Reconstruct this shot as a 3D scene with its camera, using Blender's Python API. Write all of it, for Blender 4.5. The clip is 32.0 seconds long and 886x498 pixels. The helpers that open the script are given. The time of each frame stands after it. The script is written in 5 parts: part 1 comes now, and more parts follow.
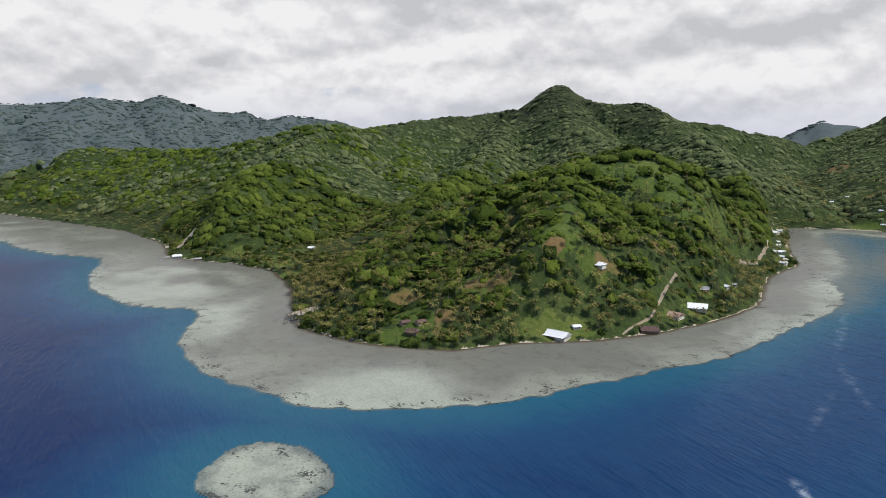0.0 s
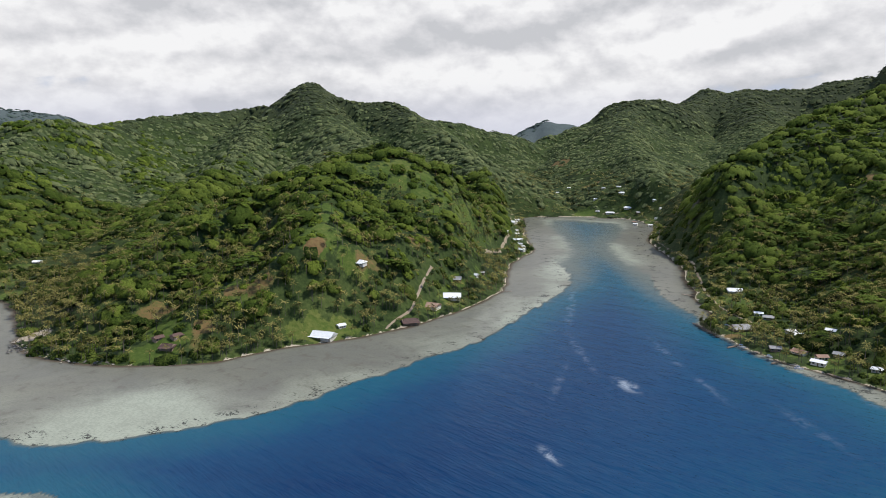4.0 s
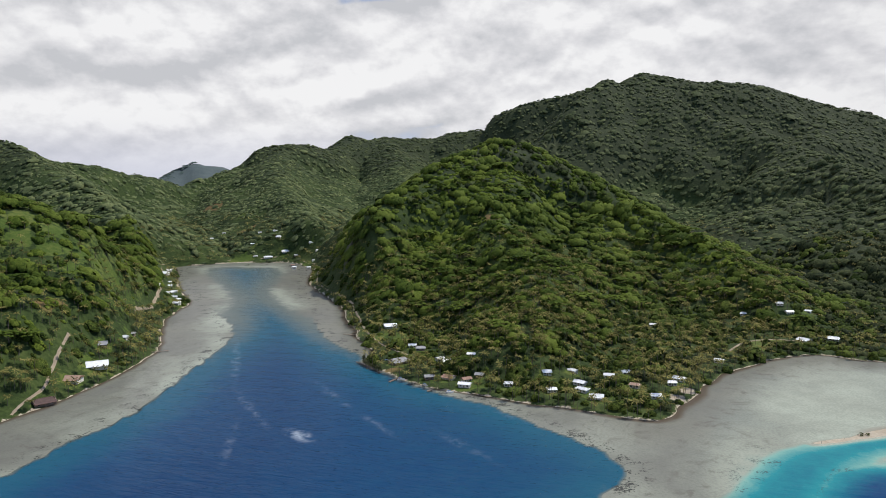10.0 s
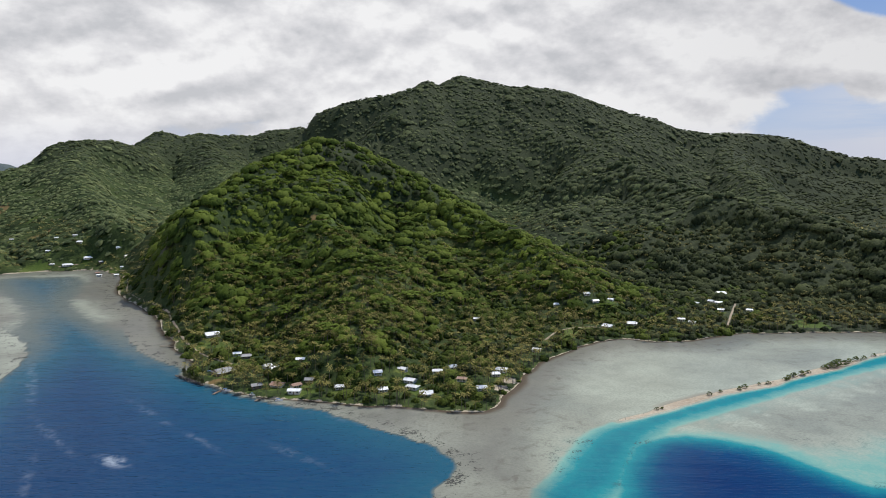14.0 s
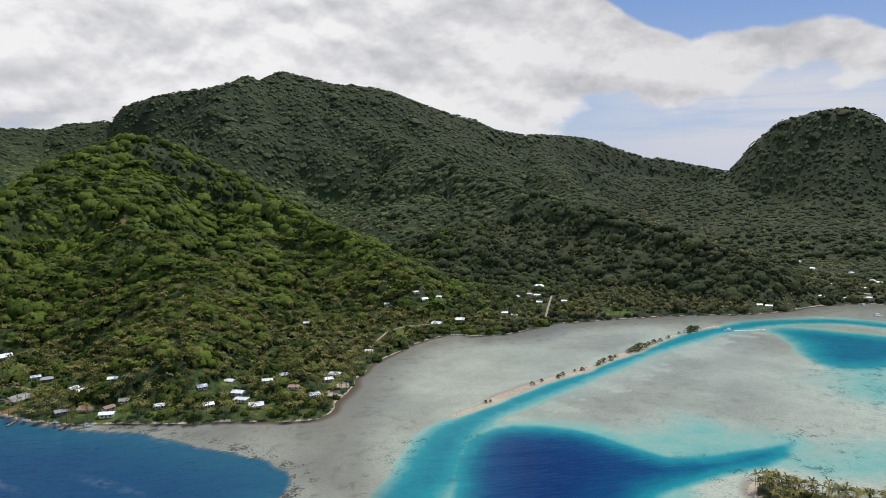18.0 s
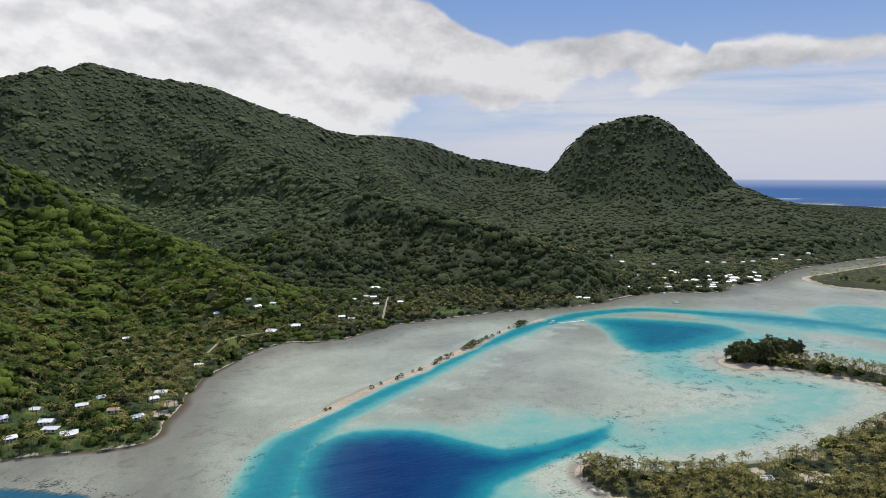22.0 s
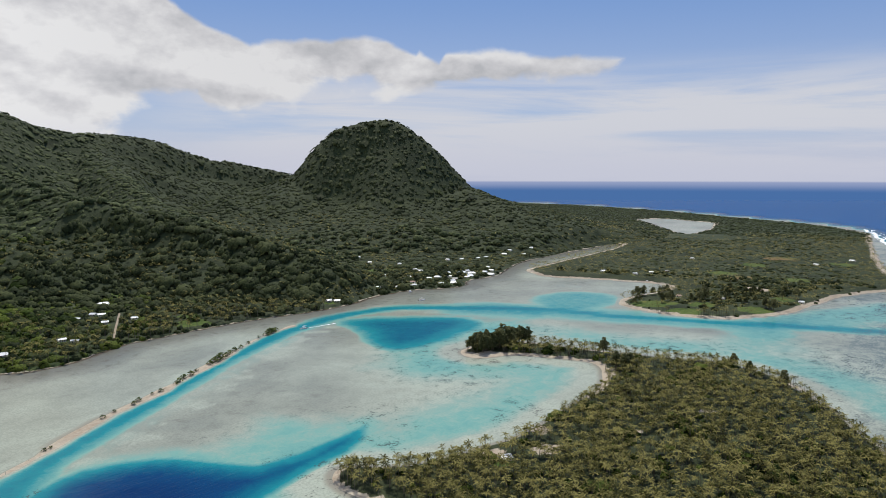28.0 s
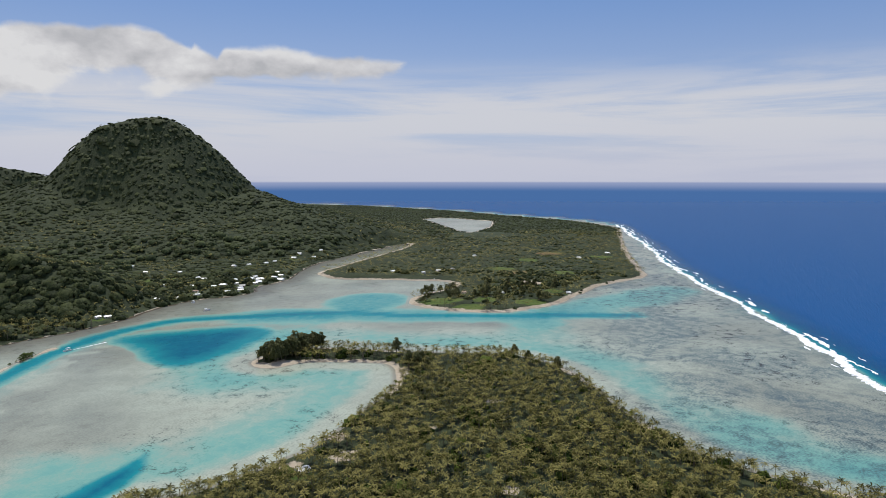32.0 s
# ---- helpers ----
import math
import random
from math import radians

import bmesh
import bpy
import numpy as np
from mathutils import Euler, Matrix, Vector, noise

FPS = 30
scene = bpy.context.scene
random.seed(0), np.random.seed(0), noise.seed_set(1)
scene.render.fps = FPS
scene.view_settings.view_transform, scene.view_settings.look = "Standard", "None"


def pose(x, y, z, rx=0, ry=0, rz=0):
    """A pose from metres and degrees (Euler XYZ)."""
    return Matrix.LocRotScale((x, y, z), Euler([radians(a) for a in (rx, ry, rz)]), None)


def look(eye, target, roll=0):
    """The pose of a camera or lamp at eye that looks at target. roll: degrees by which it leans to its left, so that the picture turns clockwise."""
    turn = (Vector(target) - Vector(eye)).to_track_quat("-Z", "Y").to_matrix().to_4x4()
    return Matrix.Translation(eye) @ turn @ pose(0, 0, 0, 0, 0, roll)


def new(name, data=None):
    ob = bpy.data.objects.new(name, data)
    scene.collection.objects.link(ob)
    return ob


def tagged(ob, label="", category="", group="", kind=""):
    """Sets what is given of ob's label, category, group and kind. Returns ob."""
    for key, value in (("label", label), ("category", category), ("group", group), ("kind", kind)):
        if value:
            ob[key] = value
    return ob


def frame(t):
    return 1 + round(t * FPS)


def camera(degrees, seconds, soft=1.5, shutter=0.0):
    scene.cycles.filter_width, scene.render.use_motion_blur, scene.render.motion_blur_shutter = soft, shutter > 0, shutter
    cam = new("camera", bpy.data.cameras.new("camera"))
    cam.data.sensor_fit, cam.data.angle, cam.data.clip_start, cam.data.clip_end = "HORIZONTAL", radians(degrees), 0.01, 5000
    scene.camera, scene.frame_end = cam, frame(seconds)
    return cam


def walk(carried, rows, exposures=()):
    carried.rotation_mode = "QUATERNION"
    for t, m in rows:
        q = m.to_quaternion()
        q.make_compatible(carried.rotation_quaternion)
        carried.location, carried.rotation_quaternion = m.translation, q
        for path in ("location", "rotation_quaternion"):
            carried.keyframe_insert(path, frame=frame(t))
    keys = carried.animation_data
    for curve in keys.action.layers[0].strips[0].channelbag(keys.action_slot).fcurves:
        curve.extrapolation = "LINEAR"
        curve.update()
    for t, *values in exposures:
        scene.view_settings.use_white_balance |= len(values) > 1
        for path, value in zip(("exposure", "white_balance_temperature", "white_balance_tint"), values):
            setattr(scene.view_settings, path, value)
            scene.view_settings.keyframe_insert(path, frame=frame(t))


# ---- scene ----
# ---------------------------------------------------------------- camera and its turn
cam = camera(65.78, 32.0, soft=0.8)
# seconds; the slowly climbing eye: x, y, z; bearing, tilt
TURN = [
    (0.0, 4.8, 0.4, 147.8, 64.83, -8.84), (0.5, 5.2, 0.1, 148.3, 62.32, -8.88), (1.0, 5.5, -0.3, 148.7, 59.79, -8.93), (1.5, 5.7, -0.7, 149.1, 57.26, -8.96),
    (2.0, 5.9, -1.0, 149.6, 54.71, -8.98), (2.5, 5.9, -1.2, 150.1, 52.18, -9.02), (3.0, 5.9, -1.3, 150.6, 49.68, -9.07), (3.5, 5.7, -1.3, 151.1, 47.19, -9.10),
    (5.5, 4.5, -0.4, 153.2, 37.13, -9.24), (6.0, 4.1, -0.1, 153.7, 34.62, -9.05), (6.5, 3.7, 0.1, 154.1, 32.09, -8.76), (7.0, 3.3, 0.4, 154.6, 29.59, -8.46),
    (7.5, 2.9, 0.5, 155.1, 27.08, -8.17), (8.0, 2.5, 0.6, 155.5, 24.58, -7.80), (8.5, 2.1, 0.6, 156.0, 22.12, -6.76), (9.0, 1.8, 0.4, 156.4, 20.20, -5.92),
    (9.5, 1.5, 0.2, 156.9, 18.31, -5.72), (10.0, 1.3, -0.1, 157.3, 16.40, -5.75), (10.5, 1.0, -0.3, 157.8, 14.54, -5.78), (11.0, 0.8, -0.5, 158.2, 12.71, -5.84),
    (11.5, 0.6, -0.6, 158.5, 10.83, -5.84), (12.0, 0.4, -0.6, 158.8, 9.00, -5.85), (12.5, 0.3, -0.5, 159.1, 7.28, -5.86), (13.0, 0.2, -0.4, 159.3, 5.45, -5.86),
    (13.5, 0.1, -0.2, 159.6, 3.65, -5.89), (14.0, -0.0, -0.0, 160.0, 1.84, -5.91), (14.5, -0.2, 0.2, 160.4, 0.02, -5.93), (16.5, -0.9, 1.2, 162.5, -7.21, -6.07),
    (17.0, -1.0, 1.5, 163.0, -9.00, -6.10), (17.5, -1.1, 1.8, 163.5, -10.76, -6.13), (18.0, -1.2, 2.2, 164.0, -12.54, -6.13), (18.5, -1.3, 2.5, 164.5, -14.28, -6.14),
    (19.0, -1.4, 2.8, 165.0, -16.04, -6.14), (19.5, -1.5, 3.0, 165.4, -17.81, -6.16), (20.0, -1.6, 3.2, 165.9, -19.52, -6.16), (20.5, -1.7, 3.4, 166.3, -21.27, -6.16),
    (21.0, -1.9, 3.5, 166.7, -22.99, -6.15), (21.5, -2.0, 3.6, 167.0, -24.71, -6.16), (22.0, -2.2, 3.7, 167.2, -26.42, -6.14), (22.5, -2.3, 3.8, 167.5, -28.14, -6.14),
    (23.0, -2.3, 4.0, 167.7, -29.88, -6.14), (23.5, -2.3, 4.3, 167.8, -31.63, -6.13), (24.0, -2.2, 4.6, 167.9, -33.35, -6.11), (24.5, -2.0, 4.9, 168.1, -35.10, -6.10),
    (25.0, -1.7, 5.1, 168.2, -36.79, -6.09), (25.5, -1.5, 5.4, 168.3, -38.51, -6.06), (27.5, -0.2, 6.4, 168.8, -45.54, -6.00), (28.0, 0.1, 6.7, 168.9, -47.33, -5.98),
    (28.5, 0.4, 7.0, 169.1, -49.10, -5.99), (29.0, 0.6, 7.3, 169.3, -50.88, -5.99), (29.5, 0.8, 7.6, 169.5, -52.93, -5.97), (30.0, 1.0, 7.9, 169.8, -55.33, -5.89),
    (30.5, 1.2, 8.2, 170.3, -57.75, -5.93), (31.0, 1.4, 8.4, 170.7, -60.11, -5.93), (31.5, 1.6, 8.7, 171.3, -62.51, -5.92), (32.0, 1.8, 8.9, 171.9, -64.86, -5.93),
]
walk(cam, [(t, pose(x, y, z, 90 + tilt, 0, yaw)) for t, x, y, z, yaw, tilt in TURN],
     [(0.0, -0.02), (3.0, 0.02), (6.0, 0.09), (7.5, 0.08), (11.0, 0.0), (20.0, 0.0), (28.0, -0.06), (32.0, -0.10)])

# ---------------------------------------------------------------- world, sun
SUN_EL, SUN_AZ = 57.0, -44.0      # elevation; bearing, counted left from +y


def link(nt, a, b):
    nt.links.new(a, b)


def mixc(nt, fac, a, b, mode="MIX"):
    n = nt.nodes.new("ShaderNodeMix")
    n.data_type, n.blend_type = "RGBA", mode
    for sock, v in ((n.inputs[0], fac), (n.inputs[6], a), (n.inputs[7], b)):
        if hasattr(v, "is_linked"):
            nt.links.new(v, sock)
        elif isinstance(v, (int, float)):
            sock.default_value = v
        else:
            sock.default_value = (*v, 1)
    return n.outputs[2]


def calc(nt, op, a, b=0.0, clamp=False):
    n = nt.nodes.new("ShaderNodeMath")
    n.operation, n.use_clamp = op, clamp
    for sock, v in ((n.inputs[0], a), (n.inputs[1], b)):
        if hasattr(v, "is_linked"):
            nt.links.new(v, sock)
        else:
            sock.default_value = v
    return n.outputs[0]


def span(nt, v, a, b, c=0.0, d=1.0):
    n = nt.nodes.new("ShaderNodeMapRange")
    n.interpolation_type = "SMOOTHSTEP"
    nt.links.new(v, n.inputs[0])
    for i, x in enumerate((a, b, c, d)):
        n.inputs[1 + i].default_value = x
    return n.outputs[0]


def noisy(nt, vec, scale, detail=4.0, rough=0.55, stretch=None, warp=0.0):
    if stretch:
        m = nt.nodes.new("ShaderNodeMapping")
        m.inputs["Scale"].default_value = stretch
        nt.links.new(vec, m.inputs[0])
        vec = m.outputs[0]
    n = nt.nodes.new("ShaderNodeTexNoise")
    nt.links.new(vec, n.inputs["Vector"])
    n.inputs["Scale"].default_value, n.inputs["Detail"].default_value = scale, detail
    n.inputs["Roughness"].default_value, n.inputs["Distortion"].default_value = rough, warp
    return n.outputs["Fac"]


def ramp(nt, fac, stops):
    n = nt.nodes.new("ShaderNodeValToRGB")
    nt.links.new(fac, n.inputs[0])
    while len(n.color_ramp.elements) < len(stops):
        n.color_ramp.elements.new(0.5)
    for e, (p, c) in zip(n.color_ramp.elements, stops):
        e.position, e.color = p, (*c, 1)
    return n.outputs[0]


def make_world():
    w = bpy.data.worlds.new("sky")
    scene.world = w
    w.use_nodes = True
    nt = w.node_tree
    nt.nodes.clear()
    sky = nt.nodes.new("ShaderNodeTexSky")
    sky.sky_type, sky.sun_disc = "NISHITA", False
    sky.sun_elevation, sky.sun_rotation = radians(SUN_EL), radians(-SUN_AZ)
    sky.air_density, sky.dust_density, sky.ozone_density = 1.0, 0.6, 3.0
    co = nt.nodes.new("ShaderNodeTexCoord").outputs["Generated"]
    sep = nt.nodes.new("ShaderNodeSeparateXYZ")
    link(nt, co, sep.inputs[0])
    x, y, z = sep.outputs
    az = calc(nt, "ARCTAN2", calc(nt, "MULTIPLY", x, -1.0), y)     # radians, left of +y
    el = calc(nt, "ARCSINE", z)

    def puff(lift, sx, sy, scale, detail, rough, warp):
        p = nt.nodes.new("ShaderNodeCombineXYZ")
        link(nt, calc(nt, "MULTIPLY", az, sx), p.inputs[0])
        link(nt, calc(nt, "MULTIPLY", calc(nt, "ADD", el, lift), sy), p.inputs[1])
        return noisy(nt, p.outputs[0], scale, detail, rough, warp=warp)

    heap, above = puff(0.0, 1.0, 1.7, 6.0, 8.0, 0.50, 0.15), puff(0.026, 1.0, 1.7, 6.0, 8.0, 0.50, 0.15)
    wide = puff(0.0, 1.0, 2.4, 2.4, 3.0, 0.5, 0.1)
    fluff = puff(0.0, 1.0, 1.5, 13.0, 6.0, 0.55, 0.0)
    under = puff(0.014, 1.0, 1.5, 13.0, 6.0, 0.55, 0.0)
    # closed cover on the landward side, one long bank, thin veils over the ocean
    left = span(nt, az, -0.52, -0.15, 0.0, 0.30)
    # the long bank tapers towards the ocean: its upper and lower edge by bearing
    place = calc(nt, "DIVIDE", calc(nt, "ADD", az, 1.2), 1.2)
    crown = calc(nt, "MULTIPLY", ramp(nt, place, [(0.094, (0.411,) * 3), (0.136, (0.425,) * 3), (0.234, (0.442,) * 3), (0.308, (0.448,) * 3), (0.317, (0.406,) * 3), (0.341, (0.455,) * 3), (0.344, (0.439,) * 3), (0.378, (0.483,) * 3), (0.473, (0.482,) * 3), (0.535, (0.450,) * 3), (0.592, (0.527,) * 3), (0.632, (0.604,) * 3)]), 0.4)
    foot = calc(nt, "MULTIPLY", ramp(nt, place, [(0.094, (0.403,) * 3), (0.155, (0.342,) * 3), (0.234, (0.313,) * 3), (0.341, (0.316,) * 3), (0.468, (0.278,) * 3), (0.585, (0.222,) * 3), (0.593, (0.276,) * 3), (0.713, (0.162,) * 3)]), 0.4)
    rag = calc(nt, "ADD", el, calc(nt, "MULTIPLY", calc(nt, "ADD", calc(nt, "SUBTRACT", heap, 0.5), calc(nt, "MULTIPLY", calc(nt, "SUBTRACT", fluff, 0.5), 0.45)), 0.06))
    inside = calc(nt, "MINIMUM", calc(nt, "SUBTRACT", crown, rag), calc(nt, "MULTIPLY", calc(nt, "SUBTRACT", rag, foot), 0.6))
    bank = calc(nt, "MULTIPLY", span(nt, inside, -0.024, 0.030, 0.0, 0.60), span(nt, az, -1.14, -1.06))
    open_sky = span(nt, az, -0.30, -0.55, 0.0, 0.16)
    dens = calc(nt, "ADD", calc(nt, "ADD", calc(nt, "MULTIPLY", heap, 1.05), calc(nt, "SUBTRACT", calc(nt, "MULTIPLY", wide, 0.25), 0.15)), calc(nt, "SUBTRACT", calc(nt, "MAXIMUM", left, bank), open_sky))
    mask = calc(nt, "MULTIPLY", span(nt, dens, 0.56, 0.72), calc(nt, "MULTIPLY", span(nt, el, 0.95, 0.50), span(nt, az, -1.25, -0.98, 0.4, 1.0)))
    lit = calc(nt, "ADD", 0.55, calc(nt, "MULTIPLY", calc(nt, "SUBTRACT", heap, above), 2.6))
    lit = calc(nt, "ADD", lit, calc(nt, "MULTIPLY", calc(nt, "SUBTRACT", wide, 0.48), 1.6))
    lit = calc(nt, "ADD", lit, calc(nt, "MULTIPLY", calc(nt, "SUBTRACT", fluff, under), 1.5))
    cloud = ramp(nt, lit, [(0.12, (0.56, 0.57, 0.60)), (0.48, (0.72, 0.72, 0.745)), (0.82, (0.88, 0.88, 0.89))])
    cloud = mixc(nt, span(nt, az, 0.0, -0.6, 0.0, 0.55), cloud, mixc(nt, 1.0, cloud, (0.72, 0.72, 0.73), "MULTIPLY"))
    streak = puff(0.0, 0.35, 3.6, 6.0, 8.0, 0.6, 0.4)
    veil = calc(nt, "MULTIPLY", span(nt, streak, 0.32, 0.56, 0.0, 0.92), calc(nt, "MULTIPLY", span(nt, el, 0.175, 0.10), span(nt, az, -0.35, -0.6)))
    blue = nt.nodes.new("ShaderNodeVectorMath")
    blue.operation = "SCALE"
    link(nt, sky.outputs[0], blue.inputs[0])
    blue.inputs["Scale"].default_value = 0.105
    clear = mixc(nt, span(nt, el, 0.02, 0.30), (0.40, 0.48, 0.70), (0.130, 0.27, 0.61))
    clear = mixc(nt, 0.75, blue.outputs[0], clear)
    col = mixc(nt, veil, clear, (0.66, 0.67, 0.72))
    col = mixc(nt, mask, col, cloud)
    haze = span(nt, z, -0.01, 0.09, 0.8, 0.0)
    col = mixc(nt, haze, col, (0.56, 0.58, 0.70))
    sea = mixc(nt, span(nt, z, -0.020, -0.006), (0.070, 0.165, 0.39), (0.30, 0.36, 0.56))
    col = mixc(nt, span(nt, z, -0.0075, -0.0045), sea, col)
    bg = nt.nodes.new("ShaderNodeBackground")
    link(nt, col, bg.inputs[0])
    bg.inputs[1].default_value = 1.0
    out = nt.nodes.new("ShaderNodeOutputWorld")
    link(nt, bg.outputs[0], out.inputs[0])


make_world()
sun = new("sun", bpy.data.lights.new("sun", "SUN"))
sun.data.energy, sun.data.angle, sun.data.color = 4.3, radians(0.6), (1.0, 0.95, 0.87)
_a, _e = radians(SUN_AZ), radians(SUN_EL)
sun.matrix_world = look((-900 * math.sin(_a) * math.cos(_e), 900 * math.cos(_a) * math.cos(_e), 900 * math.sin(_e)), (0, 0, 0))

# ---------------------------------------------------------------- plan: coasts, reefs, ridges (metres)
MAIN = [(-1705, -235), (-1560, -159), (-1408, -73), (-1252, 10), (-1081, 53), (-940, 55), (-895, 89), (-842, 135),
        (-782, 158), (-681, 154), (-549, 122), (-483, 142), (-442, 181), (-423, 209), (-421, 255), (-407, 296),
        (-395, 340), (-395, 397), (-410, 476), (-433, 531), (-514, 635), (-559, 749), (-592, 781), (-693, 893), (-817, 1049),
        (-757, 1129), (-642, 1175), (-557, 1087), (-479, 921), (-354, 768), (-282, 640)]
MAIN += [(-224, 560), (-234, 537), (-186, 504), (-148, 481), (-123, 478), (-72, 469), (-44, 467), (3, 454), (22, 467),
         (36, 508), (63, 586), (120, 659), (158, 681), (181, 663), (232, 670), (260, 700), (339, 711), (399, 716),
         (452, 715), (495, 705), (559, 706), (651, 733), (716, 731), (792, 693), (846, 735), (911, 728), (1090, 808),
         (1128, 819), (1313, 844), (1555, 864)]
WIDE_REACH = [(677, 565), (748, 410), (832, 284), (967, 170), (1100, 128)]
MAIN += [(1693, 798), (1951, 886), (2497, 1911), (3296, 3309), (2001, 5602), (-2995, 5602), (-5585, 3514), (-5601, -865), (-3296, -1030), (-1751, -433)]
MOTU_FAR = [(1554, 831), (1460, 805), (1014, 743), (966, 666), (1015, 545), (1031, 475), (990, 447), (868, 466), (814, 443), (797, 353),
            (828, 297), (908, 257), (1085, 246), (1227, 187), (1443, 249), (1804, 336), (2371, 452), (2548, 564), (2749, 747),
            (2950, 1063), (3261, 1487), (3607, 2215), (3800, 3012), (3296, 3309), (2297, 1910), (1755, 941)]
LAKE = [(2566, 1306), (2682, 1250), (2550, 986), (2251, 880), (1992, 842), (2019, 893), (2283, 1088)]
MOTU = [(485, 438), (483, 404), (516, 396), (537, 347), (547, 314), (481, 275), (420, 272), (355, 260), (311, 272), (261, 284), (250, 312),
        (233, 311), (223, 290), (238, 219), (272, 105), (309, -62), (371, -206), (412, -154), (419, -26), (432, 18), (452, 53), (500, 93),
        (542, 123), (604, 168), (626, 230), (594, 307), (574, 393), (560, 429), (518, 443)]
SPIT = [(102, 443), (127, 459), (173, 496), (241, 531), (311, 578), (402, 639), (451, 655)]
BAY = [(-1221, -171), (-1112, -137), (-1021, -82), (-980, -28), (-790, -40), (-663, -4), (-632, 61), (-537, 30), (-499, 30), (-433, 46), (-401, 65), (-358, 87),
       (-339, 132), (-320, 176), (-319, 213), (-323, 257), (-324, 328), (-327, 384), (-357, 479), (-395, 601), (-434, 646), (-495, 703), (-572, 787), (-663, 890),
       (-740, 978), (-785, 1048), (-730, 1108), (-611, 1119), (-537, 1010), (-481, 878), (-396, 765), (-345, 675), (-299, 610), (-252, 565), (-206, 516), (-140, 469),
       (-105, 461), (-83, 442), (-51, 417), (-21, 396), (-6, 376), (-6, 358), (-18, 328), (-41, 228), (-56, 61), (-103, -309), (-618, -927), (-1545, -824)]
BOMMIE = [(-303, 23), (-325, 39), (-328, 58), (-312, 74), (-278, 79), (-259, 70), (-261, 45), (-280, 24)]
BASIN = [(76, 329), (94, 384), (110, 408), (127, 417), (156, 411), (181, 395), (193, 373), (206, 349), (220, 346), (252, 346), (288, 352), (303, 355),
         (270, 332), (235, 322), (198, 318), (169, 307), (150, 260), (130, 200), (70, 230)]
POOL = [(496, 640), (480, 570), (447, 523), (450, 485), (509, 479), (608, 503), (618, 543), (568, 610)]
CHANNEL = [(52, 333), (69, 358), (81, 387), (94, 413), (113, 433), (139, 454), (206, 498), (318, 574), (421, 634), (521, 661), (606, 650), (677, 565), (738, 476), (748, 402), (808, 290), (872, 151)]
REACH = [(778, 551), (843, 557), (882, 529), (886, 489), (823, 452), (764, 458), (741, 494)]
SURF = [(2400, 453), (1826, 288), (1422, 180), (1176, 97), (993, 25), (848, -25), (733, -59), (650, -88)]
OCEAN = SURF + [(433, -196), (309, -721), (309, -9270), (9270, -9270), (8991, 9015), (4994, 3516), (3896, 3063), (3696, 2215), (3337, 1457), (3028, 1028), (2819, 708), (2600, 518)]


def rounded(pts, closed=True, reach=16.0):
    """The same line with its corners eased off."""
    for _ in range(2):
        n, res = len(pts), []
        for i in range(n):
            (ax, ay), (bx, by), (cx, cy) = pts[i - 1], pts[i], pts[(i + 1) % n]
            if not closed and i in (0, n - 1):
                res.append(pts[i])
                continue
            for px, py in ((ax, ay), (cx, cy)):
                ln = math.hypot(px - bx, py - by)
                k = min(0.27, reach / max(ln, 1e-6))
                res.append((bx + k * (px - bx), by + k * (py - by)))
        pts, reach = res, reach * 0.4
    return pts


BAY, BOMMIE, BASIN, POOL, REACH, MOTU, MOTU_FAR, MAIN = (rounded(k) for k in (BAY, BOMMIE, BASIN, POOL, REACH, MOTU, MOTU_FAR, MAIN))
CHANNEL, SPIT = rounded(CHANNEL, False), rounded(SPIT, False)
